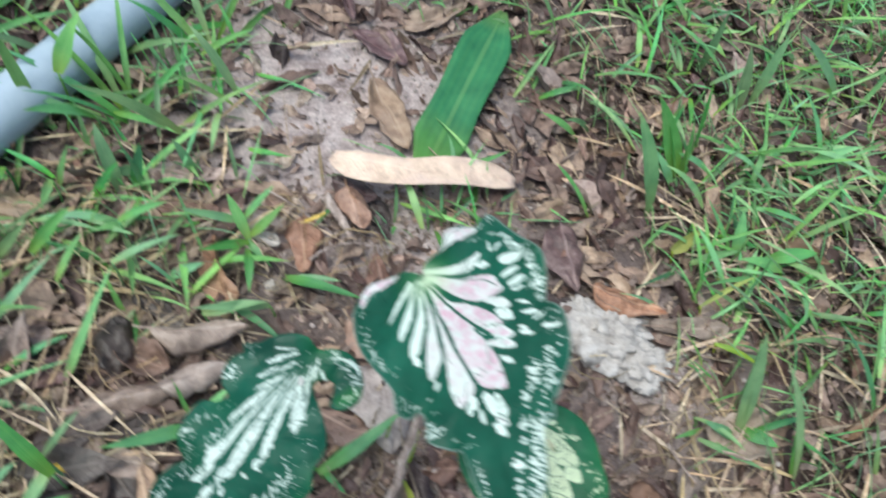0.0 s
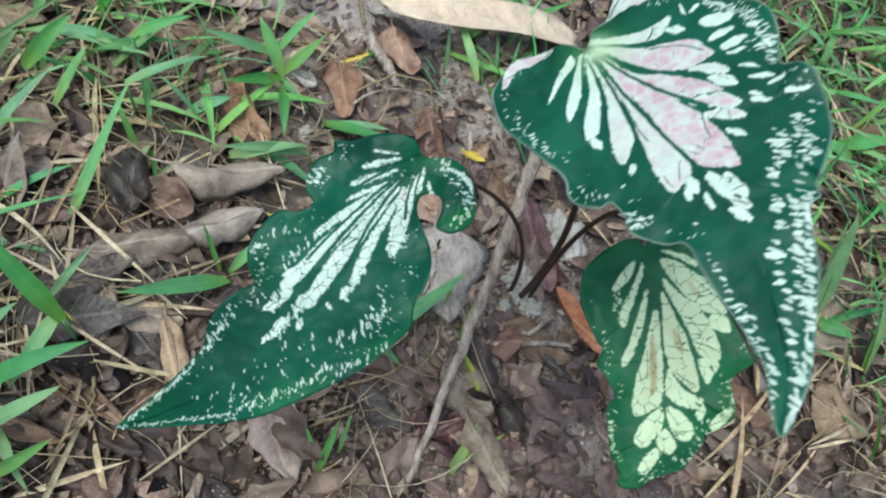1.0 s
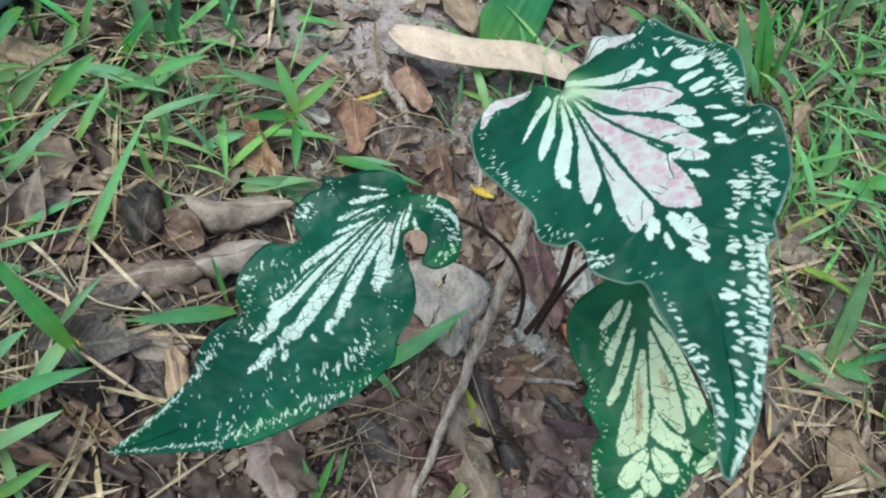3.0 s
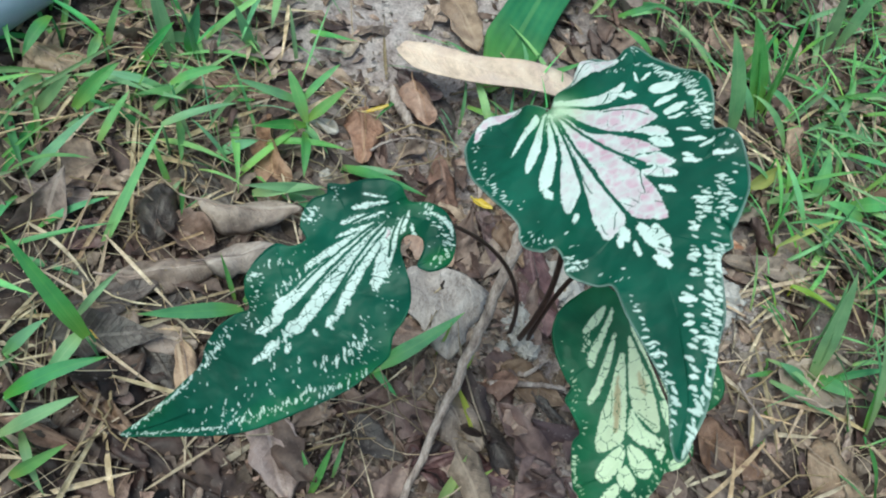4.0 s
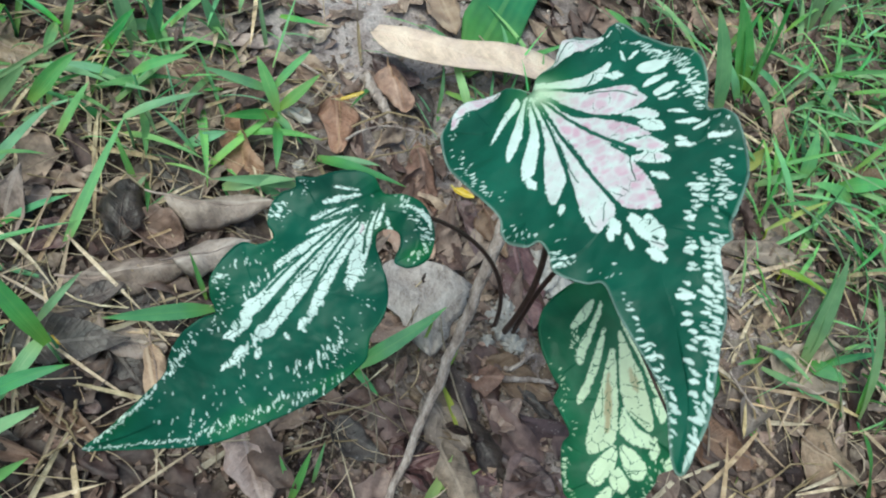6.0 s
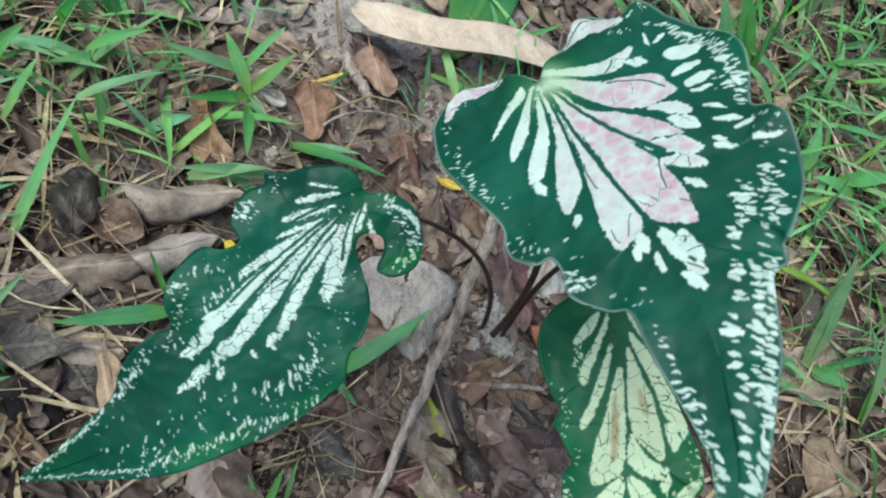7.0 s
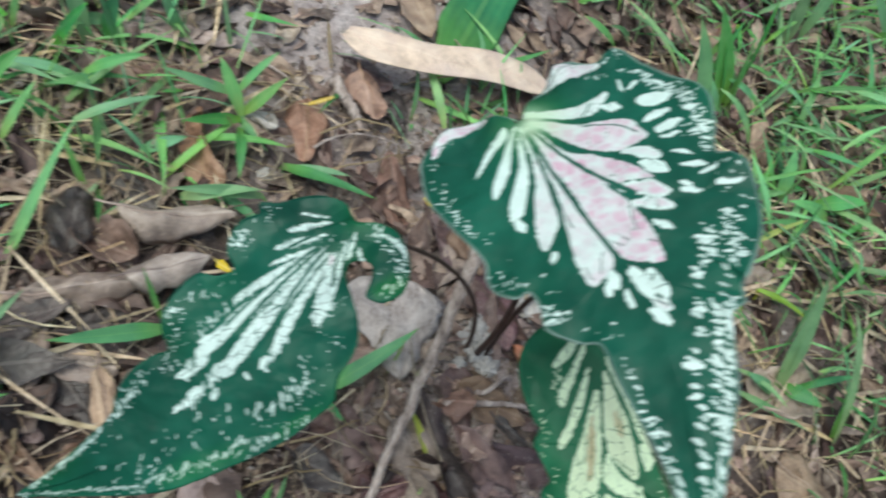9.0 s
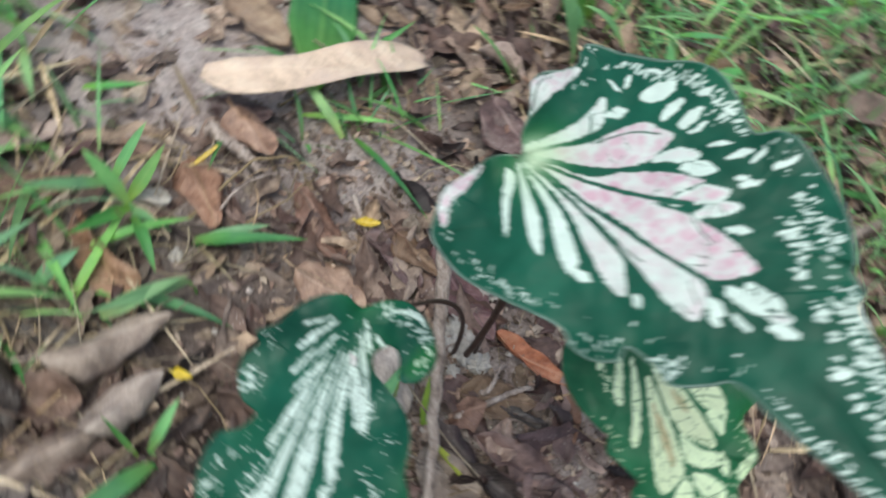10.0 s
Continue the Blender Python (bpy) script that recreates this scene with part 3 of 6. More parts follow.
LARGE_FIELDS_ABOVE = [
    (1, (-2.1, 8.7), (-11.5, 30.1), (-20.7, 37.8), (-28.7, 46.3), (-34.6, 56.1), (-35.7, 59.4), (-31.7, 57.6), (-26.3, 56.1), (-22.8, 55.9), (-17.9, 49.5), (-11.7, 37.8), (-7.1, 27.3)),
    (0.9, (-2.1, 7), (-14.5, 17), (-22.1, 22.2), (-29.3, 24.1), (-37.7, 29.2), (-39.2, 33.8), (-40.6, 39.5), (-37.1, 40.6), (-28.7, 40.1), (-22.3, 36.9), (-14.8, 28.4), (-9.4, 19.8)),
    (0.3, (-1.3, 5.2), (-15.2, 9.9), (-26.9, 11.6), (-34.1, 10.5), (-35, 11.9), (-30.3, 17.3), (-25.7, 19.4), (-20.9, 17.6), (-11.3, 13.3)),
    (0.6, (-12.9, -4.3), (-17.6, -9.6), (-22.6, -13.4), (-28.9, -13.8), (-36.1, -7.1), (-36, -3.4), (-29.6, -2.9), (-23.3, -3.6), (-16.9, -4.2)),
    (1, (11, 0.1), (15.9, -2.5), (20.8, -3), (27.9, -0.9), (34.4, 4.1), (36.9, 8.8), (33.7, 8.2), (28.9, 4.2), (22, 2.8), (15.2, 1.8)),
]
paint = LeafPaint(LARGE_EDGE, 0.35, 11)
for blush, *points in LARGE_FIELDS + LARGE_FIELDS_BEYOND + LARGE_FIELDS_ABOVE:
    paint.field(points, blush)
# side fields
paint.stroke(-25, 58, -37, 66, 0.7, 2.9, 6.2, 3.7, 0.9, rough=0.45)
paint.stroke(-27, 66, -37, 72, 0.6, 2.8, 5.2, 2, 0.6, rough=0.45)
paint.stroke(-30, 75, -34, 80, 0, 1.4, 3.1, 1.4, 0, rough=0.45)
paint.stroke(-31, 42, -40, 50, 0.7, 2.3, 5.9, 3.7, 0.4, rough=0.45)
paint.stroke(-35, 51, -40, 58, 0, 2.8, 6.1, 2.8, 0, rough=0.45)
paint.stroke(-32, 18, -36, 20, 0, 2.7, 5.3, 2.7, 0, rough=0.45)
paint.stroke(4, 73, 5, 76, 0, 2.1, 3.1, 2.1, 0, rough=0.45)
paint.stroke(-11, 88, -11, 93, 0, 2.2, 3.7, 2.5, 0, rough=0.45)
paint.stroke(-9, 91, -8, 95, 0, 1.9, 2.9, 1.9, 0, rough=0.45)
paint.stroke(-17, 89, -20, 100, 0.1, 2.9, 4.8, 2.9, 0, rough=0.45)
paint.stroke(-22, 92, -24, 102, -0, 2.4, 4.2, 2.4, 0, rough=0.45)
paint.stroke(-20, 102, -23, 107, 0, 2.2, 3.8, 2.2, 0.9, rough=0.45)
paint.stroke(-18, 105, -21, 111, 0, 1.9, 3.4, 2.2, 0, rough=0.45)
paint.stroke(-13, 96, -13, 102, 0, 1.2, 2.3, 1.4, 0, rough=0.45)
paint.stroke(13, 54, 11, 59, -0, 2.1, 3.6, 1.4, 0, rough=0.45)
paint.ragged(0.8, 0.75)
# flecks
paint.stroke(-45, 22, -52, 25, 0.1, 4.8, 6.9, 4.8, 0)
paint.stroke(-43, 32, -50, 32, -0, 2.8, 4.1, 2.8, 0)
paint.stroke(-45, 39, -52, 39, -0, 2.7, 3.8, 2.3, 0)
paint.stroke(-45, 43, -50, 44, 0, 1.1, 1.9, 1.1, 0)
paint.stroke(-46, 51, -50, 54, -0.1, 1.4, 2.4, 1.4, 0)
paint.stroke(-46, 58, -53, 61, 0, 1.4, 2.4, 1, 0)
paint.stroke(-50, 64, -56, 64, 0, 1.3, 2.1, 1, 0)
paint.stroke(-53, 70, -60, 72, 0, 1.3, 2.2, 1.3, 0)
paint.stroke(-43, 65, -45, 67, 0, 1.3, 2, 1.3, 0)
paint.stroke(-42, 68, -47, 70, 0.1, 1.6, 2.6, 1.3, 0)
paint.stroke(-41, 7, -40, 13, -0, 0.9, 1.3, 0.7, 0)
paint.stroke(-43, 13, -46, 11, 0, 1.5, 2.3, 1.3, 0)
paint.stroke(-52, 14, -55, 19, 0, 1.1, 1.9, 1.1, 0)
paint.stroke(-56, 35, -59, 36, -0, 2, 3.1, 1.6, 0)
paint.stroke(-57, 44, -58, 48, 0.1, 1.2, 2.2, 0.9, 0)
paint.stroke(-39, 86, -43, 88, -0, 1.1, 2, 0.9, 0)
paint.stroke(-39, 90, -42, 94, -0, 0.8, 1.5, 0.8, 0)
paint.stroke(-33, 99, -36, 99, 0, 0.9, 1.6, 0.8, 0)
paint.stroke(-29, 110, -32, 112, 0, 1.3, 2.3, 1, 0)
paint.stroke(-20, 125, -24, 127, 0, 1.4, 2.3, 1.4, 0)
paint.line(-1, 15, -1, 77, 1.4, 1.1, 1.9)
paint.line(-2, 14, -16, 88, -1.5, 1.2, 2.1)
paint.line(-3, 14, -28, 62, -1.7, 1.2, 2.1)
paint.line(-3, 11, -30, 44, -2.7, 1.4, 2.3)
paint.line(-2, 8, -24, 21, 0, 1.4, 1.9)
paint.line(1, 13, 7, 56, 1.9, 0.8, 1.7)
paint.line(2, 11, 13, 44, 0, 0.8, 1.6)
paint.line(4, 10, 17, 33, 0, 1, 1.9)
paint.line(-22, 23, -38, 36, 1.8, 0.7, 0.7)
paint.line(-26, 64, -24, 75, -0.7, 0.5, 0.5)
paint.line(-4, 54, -5, 66, -0.6, 0.5, 0.5)
paint.line(-23, 18, -27, 13, -0.5, 0.7, 0.7)
paint.line(-4, 83, -5, 88, -0.5, 0.4, 0.4)
paint.line(-11, 80, -8, 87, -0.5, 0.4, 0.4)
paint.line(-13, -5, -34, -4, -1.6, 0.9, 0.6)
paint.line(-15, -6, -29, -12, 0.8, 0.7, 0.4)
paint.line(13, -0.5, 33, 5.5, 1.2, 0.7, 0.4)
paint.line(-26, 81, -29, 84, -0, 0.4, 0.4)
paint.line(-20, 102, -23, 106, 0, 0.5, 0.5)
paint.band([(-36, 96), (-30, 111), (-26, 119), (-22, 126), (-19, 137)], 1.6, 14, 1.6, 72, 1, 1.7)
paint.band([(-21, 138), (-16, 146), (-13, 156), (-9, 166), (-5, 171)], 1.4, 14, 1.6, 68, 1, 1.6)
paint.band([(-36, 111), (-32, 120), (-30, 125), (-24, 137), (-20, 146)], 1.3, 18, 1.5, 75, 1, 1.7)
paint.band([(-39, 112), (-34, 121), (-33, 126), (-27, 138), (-22, 146)], 1.3, 20, 1.5, 75, 1, 1.7)
paint.band([(-21, 150), (-16, 158), (-11, 164), (-7, 170), (-2, 173)], 1, 16, 1.3, 30, 1, 1.7)
paint.band([(-25, 142), (-20, 152)], 1.4, 10, 1.6, 75, 1, 1.7)
paint.band([(-4, 118), (-5, 133), (-5, 146), (-4, 157), (-2, 165), (0, 172)], 1.4, 24, 1.05, 62, 1.2, 1.5)
paint.band([(-7, 134), (-7, 146), (-7, 154), (-4, 164)], 1, 10, 1.2, 45, 1, 1.8)
paint.band([(-45, 83), (-42, 91), (-37, 97)], 6, 16, 1.2, 80, 1, 2)
paint.band([(-52, 80), (-49, 91), (-46, 100)], 4, 30, 1.1, 78, 1, 2)
paint.band([(-47, 3), (-53, 18), (-58, 34), (-56, 49), (-55, 56)], 5, 44, 1.15, 80, 1, 2)
paint.band([(-53, 14), (-60, 29), (-60, 44), (-57, 55)], 4, 26, 1, 80, 1, 2)
paint.band([(13, 91), (10, 98)], 6, 16, 1.2, 60, 1, 1.5)
paint.band([(37, 31), (33, 44), (30, 53)], 5, 22, 0.8, 60, 1, 1.5)
paint.rim_flecks(70, 0.10, 0.36, 11, 0.8)
paint.rim_flecks(24, 0.36, 0.46, 7, 0.9)
paint.rim_flecks(70, 0.62, 0.93, 9, 0.7)
cracks(paint, 71, 0.15, 0.04, 0.3)
blush_cells(paint, 5, 0.21, 1.0)
rim_glow(paint, 0.12, 4.0)
young_base(paint, 12)
paint.pale = np.maximum(paint.pale, 0.3 * np.clip(1.3 - paint.rim / 0.7, 0, 1))
me = paint.mesh("leaf_blade", CALADIUM, arched(0.0052, 0.0178, 0.074, 0.1263, -0.2464, -0.5338), 2.8, 15)
large_blade = thicken(place(part("leaf_blade", me, caladium, "large dark green leaf blade with white and pink fields"), leaf_frame((0.354, 0.475, 0.292), (0.2754, -0.9315, 0.2374), (-0.6511, 0.0009, 0.759))), 0.0006)

# the long leaf
LONG_EDGE = [(6, -7), (12, -8), (20, -3), (26, 6), (29, 14), (34, 20), (31, 24), (33, 31), (31, 38), (25, 44), (18, 46), (20, 54), (26, 60), (26, 71), (22, 81), (15, 87), (8, 91), (10, 98), (10, 111), (6, 123), (1, 131), (-1, 146), (-2, 172), (-1, 195), (-11, 182), (-24, 163), (-36, 143), (-43, 127), (-52, 95), (-56, 77), (-56, 61), (-55, 50), (-48, 42), (-45, 33), (-40, 25), (-32, 19), (-24, 16), (-16, 13), (-11, 8), (-12, 3), (-17, 0), (-22, 3), (-26, 10), (-29, 10), (-34, 6), (-36, -3), (-31, -11), (-23, -16), (-13, -18), (-4, -14), (2, -7)]
paint = LeafPaint(LONG_EDGE, 0.4, 23)
paint.stroke(11, 1, 20, 10, 0, 0.7, 1.6, 0.7, 0, rough=0.6)
paint.stroke(9, 2, 17, 18, 0, 0.9, 2.8, 1.6, 0, rough=0.6)
paint.stroke(6, 7, 14, 27, -0, 1.1, 3.6, 1.8, 0, rough=0.6)
paint.stroke(4, 14, 10, 33, -0, 0.9, 2, 1.1, 0, rough=0.6)
paint.stroke(2, 10, 7, 53, -0.7, 0.9, 3.9, 2.5, 0, rough=0.6)
paint.stroke(1, 11, -2, 80, -1, 0.9, 6.7, 5.5, 0, rough=0.6)
paint.stroke(-1, 11, -15, 78, -1.5, 0.9, 7.4, 5.3, 0, rough=0.6)
paint.stroke(-4, 12, -21, 56, -1.5, 0.9, 5, 4.1, 0, rough=0.6)
paint.stroke(-2, 0, -20, 31, -1.1, 2.3, 7.5, 5.4, 0, rough=0.6)
paint.stroke(-1, -2, -8, 10, 0.7, 3.2, 5.6, 2.3, 0, rough=0.6)
paint.stroke(-8, 0, -18, 3, -0.4, 0.9, 1.8, 0.7, 0, rough=0.6)
paint.stroke(-9, -12, -24, -14, 1.9, 1.2, 2.1, 1.6, 0, rough=0.6)
paint.stroke(-15, -16, -26, -13, 1.1, 0.9, 1.6, 0.9, 0, rough=0.6)
paint.stroke(-4, 95, -6, 91, 0, 2.3, 4, 2.3, 0, rough=0.6)
paint.stroke(-6, 87, -5, 80, 0, 2.3, 4.5, 2.7, 0, rough=0.6)
paint.stroke(-14, 85, -11, 77, 0, 1.8, 4.1, 1.8, 0, rough=0.6)
paint.stroke(-21, 90, -19, 86, -0, 1.8, 3.2, 1.8, 0, rough=0.6)
paint.stroke(-16, 100, -13, 92, -0, 2.3, 4.6, 2.3, 0, rough=0.6)
paint.stroke(-15, 106, -15, 98, -0, 1.8, 3.7, 1.4, 0, rough=0.6)
paint.stroke(2, 78, 2, 73, -0, 1.1, 2, 1.1, 0, rough=0.6)
paint.stroke(21, 80, 18, 75, 0, 0.9, 1.8, 0.9, 0, rough=0.6)
paint.stroke(-23, 65, -21, 60, 0, 1.8, 3.7, 1.8, 0, rough=0.6)
paint.stroke(-19, 34, -24, 34, 0, 1.8, 3.6, 1.4, 0, rough=0.6)
paint.stroke(-21, 72, -24, 72, -0, 1.2, 1.8, 1.2, 0, rough=0.6)
paint.ragged(0.8, 0.7)
for row in [
    (3, -4, -8, 81, -2.5, 1.5, 1.8),
    (3, -5, 1, 65, -1.7, 1.4, 1.4),
    (2, -3, -18, 61, -4, 1.4, 1.6),
    (1, -5, -14, 19, -2, 1.4, 1.4),
    (1, -5, -11, 11, -0.5, 1.4, 0.7),
    (4, -5, 12, 28, -0.9, 1.4, 1.4),
]:
    paint.line(*row)
paint.band([(-38, 51), (-39, 69), (-38, 83)], 6, 24, 1.2, 60, 1, 2.2)
paint.band([(-54, 64), (-52, 80), (-47, 97)], 4, 22, 1.0, 62, 1, 2.2)
paint.band([(7, 104), (3, 118), (0, 133)], 4, 32, 0.89, 60, 1.2, 1.6)
paint.band([(-3, 142), (-3, 163), (-2, 184)], 1.4, 47, 0.81, 15, 1.2, 2.2)
paint.band([(-7, 185), (-22, 160), (-31, 142)], 1.4, 38, 0.89, 20, 1, 2.2)
paint.band([(-31, 142), (-38, 123), (-45, 104)], 4, 32, 0.81, 70, 1, 1.8)
paint.band([(30, 33), (25, 41)], 4, 24, 0.89, 80, 1, 1.8)
paint.band([(-45, 92), (-38, 119), (-30, 141)], 3, 26, 1, 65, 1, 2.2)
paint.band([(-1, 77), (-6, 94)], 3, 16, 1.4, 60, 1, 2.2)
paint.band([(-12, 72), (-18, 100)], 4, 22, 1.3, 60, 1, 2.2)
paint.band([(-18, 46), (-24, 65)], 3, 14, 1.2, 60, 1, 2.2)
paint.band([(-19, 24), (-24, 36)], 2.5, 12, 1.2, 60, 1, 2.2)
paint.band([(7, 52), (5, 75)], 2.5, 12, 1.1, 60, 1, 2.2)
paint.band([(-31, 45), (-47, 64)], 4, 14, 1.1, 60, 1, 2.2)
paint.band([(-13, -10), (-25, -10), (-32, -8)], 5, 13, 0.89, 60, 1, 1.8)
paint.band([(12, 58), (6, 105), (-4, 150)], 16, 26, 0.75, 60, 1, 2.2)
paint.band([(-26, 84), (-28, 118), (-14, 152)], 14, 34, 0.75, 62, 1, 2.4)
paint.band([(18, 62), (20, 76), (6, 92)], 7, 16, 0.8, 60, 1, 2.2)
paint.stroke(-3, 10, -6, 14, -0, 2.2, 3.1, 1.8, 1)
paint.rim_flecks(80, 0.08, 0.40, 9, 0.6)
paint.rim_flecks(50, 0.40, 0.52, 4, 0.9, 35)
paint.rim_flecks(60, 0.50, 0.66, 14, 0.6, 70)
paint.rim_flecks(60, 0.66, 0.8, 18, 0.62)
paint.rim_flecks(40, 0.86, 0.97, 7, 1.3, 60)
cracks(paint, 81, 0.24, 0.065, 0.95, 0.8)
rim_glow(paint, 0.4, 6.0)
# light coming through the curled margin, painted as brighter green
paint.stroke(-47, 96, -37, 130, 0, 5, 12, 5, target=paint.vein, amount=0.4, soft=9)
paint.stroke(-29, 4, -33, -6, 0, 5, 8, 5, target=paint.vein, amount=0.7, soft=7)
paint.stroke(-54, 58, -52, 78, 0, 3, 5, 3, target=paint.vein, amount=0.5, soft=7)
me = paint.mesh("leaf_blade", CALADIUM, arched(0.0102, 0.092, 0.2774, 0.0044, 0.0067, -1.4061), 2.2, 12)
long_blade = thicken(place(part("leaf_blade", me, caladium, "long drooping green leaf blade with white streaks"), leaf_frame((0.308, 0.448, 0.21), (-0.5595, -0.623, -0.5466), (-0.1978, -0.54, 0.8181))), 0.0006)

# the small, ageing leaf
SMALL_EDGE = [(-8.5, -9), (-3, -13), (7, -12), (17, -7), (24, -1), (28.5, 8.5), (29, 19), (27, 29), (25, 36), (23, 40), (27, 46), (25.5, 51), (23, 58.5), (22, 64), (26, 68), (28, 74.5), (29, 82.5), (29.5, 91), (27.5, 95), (27, 100.5), (29, 104), (26, 107.5), (19, 108), (14.5, 106.5), (6, 104.5), (-3.5, 103), (-9, 98), (-14.5, 92), (-17, 88.5), (-25, 87), (-31, 84), (-33.5, 77.5), (-34.5, 68), (-38, 63), (-45, 60), (-51.5, 55.5), (-55, 49), (-55, 40.5), (-54.5, 32), (-54, 20), (-50, 8), (-42.5, -1), (-32.5, -7), (-22, -11.5), (-14, -13)]
SMALL_FIELDS = [
    (0, (0, -1), (4, 2.5), (9.5, 7.5), (12, 11), (11, 12), (5, 9), (0, 3), (-1.5, -0.5)),
    (0, (-5, 0.5), (-0.5, 8), (5, 15.5), (10.5, 23), (12.5, 29), (10, 30), (6, 23), (2, 16), (-3, 8), (-5, 3)),
    (0, (-4.5, 13), (-1, 19.5), (4, 29), (9, 38), (15, 47), (14.5, 50), (10.5, 46.5), (5.5, 39), (0.5, 29.5), (-3, 20)),
    (0.12, (-6, 25), (-1.5, 34), (3.5, 46), (10.5, 58), (14.5, 71), (13.5, 74.5), (6, 73), (0.5, 69), (-3, 57), (-5.5, 40.5), (-7, 28)),
    (0.2, (-11.5, 17), (-9.5, 30), (-7, 44), (-7.5, 55), (-11.5, 61.5), (-17, 68), (-19, 62.5), (-19, 51.5), (-18, 40), (-15.5, 31), (-13.5, 22)),
    (0.1, (-13.5, 10), (-16, 22.5), (-19.5, 33), (-21.5, 43), (-22.5, 49), (-27, 54), (-31.5, 54), (-33.5, 48), (-32, 39.5), (-30.5, 33.5), (-25.5, 25.5), (-18.5, 17)),
    (0.08, (-14.5, 0), (-16.5, 7.5), (-21.5, 17.5), (-27.5, 27), (-34, 31), (-40.5, 32), (-40.5, 26.5), (-36.5, 18.5), (-30, 10), (-22, 3)),
]
SMALL_FIELDS_BEYOND = [
    (0, (-32, 33), (-32, 38), (-39.5, 42), (-41, 37), (-38, 33)),
    (0, (-22, 52.5), (-22, 59), (-23.5, 64.5), (-27, 61), (-31, 56)),
    (0, (-16, -4.5), (-22.5, 0), (-31, 6), (-33, 4.5), (-25.5, -0.5)),
    (0, (-6, 55), (-3, 65.5), (-6.5, 71.5), (-14, 75.5), (-17, 74), (-16.5, 70.5), (-11, 65.5), (-8, 59.5)),
    (0, (-2, 72.5), (-1, 79), (-3, 87.5), (-8, 89.5), (-11.5, 86), (-11, 82), (-7, 76)),
    (0, (1.5, 72.5), (10, 77.5), (15, 82), (16.5, 87.5), (12.5, 89.5), (6, 85), (2, 80)),
    (0, (2, 83), (6.5, 87.5), (5.5, 91.5), (1.5, 95), (-2, 91.5), (-0.5, 86)),
    (0, (7.5, 91.5), (12, 93.5), (17.5, 99.5), (15, 102.5), (10.5, 99), (6, 94.5)),
    (0, (-18.5, 71.5), (-15, 78.5), (-16, 81.5), (-19, 79), (-19.5, 74.5)),
    (0, (-23.5, 82), (-20.5, 86), (-24, 88), (-30, 83), (-30, 78.5)),
]
paint = LeafPaint(SMALL_EDGE, 0.45, 37)
for blush, *points in SMALL_FIELDS + SMALL_FIELDS_BEYOND:
    paint.field(points, blush)
paint.ragged(1.0, 0.45, 0.26)
# veins across the pale fields
for row in [
    (-17, 64, -9, 57, 0.4, 0.5, 0.5),
    (-22, 44, -33, 51, 0.5, 0.6, 0.5),
    (-20, 34, -31, 37, 0, 0.5, 0.4),
    (-24, 20, -36, 19, -0.5, 0.5, 0.4),
    (2, 44, 5, 58, 0.3, 0.4, 0.4),
    (6, 36, 10, 35, 0, 0.4, 0.4),
    (-10, 44, -18, 48, 0.3, 0.5, 0.4),
    (-2, 85, -10, 86, 0.3, 0.5, 0.4),
    (9, 38, 13, 43, 0, 0.4, 0.4),
]:
    paint.line(*row)
paint.band([(-36, 64), (-32.5, 78), (-24, 86), (-14, 93), (-7, 102)], 3.5, 52, 0.9, 82, 1, 2.4)
paint.band([(26.5, 75), (28.5, 91)], 2, 16, 0.8, 80, 1, 2)
paint.band([(9, 9), (12, 16), (12, 27)], 4, 14, 0.9, 40, 1, 1.6)
paint.band([(18.5, 105.5), (8.5, 103.5)], 2, 12, 0.9, 20, 1, 1.8)
paint.band([(-45, 30), (-50, 37), (-51, 46), (-42, 50)], 5, 16, 1.0, 60, 1, 1.8)
paint.band([(-33, 9.5), (-42.5, 18)], 2.5, 9, 1.6, 15, 1, 1.6)
paint.stroke(-2, 37, 3.5, 65, 0.4, 1.4, 3.6, 2.2, target=paint.blush, amount=1.0, soft=1.6)
paint.stroke(-13, 36, -15, 48, 0, 1.4, 4.2, 2.0, target=paint.blush, amount=0.85, soft=1.8)
paint.stroke(-26, 14, -29, 22, 0, 1.2, 3.0, 1.6, target=paint.blush, amount=0.6, soft=1.6)
paint.rim_flecks(40, 0.12, 0.42, 5, 0.7)
paint.rim_flecks(40, 0.5, 0.8, 7, 0.8)
cracks(paint, 91, 0.14, 0.045, 0.78)
rim_glow(paint, 0.3, 7.0)
SMALL_BEND = arched(0, 0.02, 0.10, -1.2, 0, -1.1)
me = paint.mesh("leaf_blade", CALADIUM_OLD, SMALL_BEND, 4.6, 9)
small_blade = thicken(place(part("leaf_blade", me, caladium, "small ageing leaf blade, yellowish between green veins"), leaf_frame((0.4265, 0.4296, 0.2061), (0.3409, -0.9229, -0.1791), (-0.3523, -0.302, 0.8858))), 0.0006)


def midrib(blade_ob, rise, length, side):
    """The rib under a blade."""
    path = [(side * s / 1000, length * s / 1000, (float(rise(side * s, length * s)) - 2.6) / 1000) for s in (0.05 + 0.0475 * i for i in range(21))]
    me = link_mesh("midrib", *tube(path, [0.0014 - 0.0011 * i / 20 for i in range(21)], 8), PETIOLE)
    part("midrib", me, blade_ob)


midrib(large_blade, arched(0.0052, 0.0178, 0.074, 0.1263, -0.2464, -0.5338), 185, -4)
midrib(long_blade, arched(0.0102, 0.092, 0.2774, 0.0044, 0.0067, -1.4061), 200, -4)
midrib(small_blade, SMALL_BEND, 85, 0)

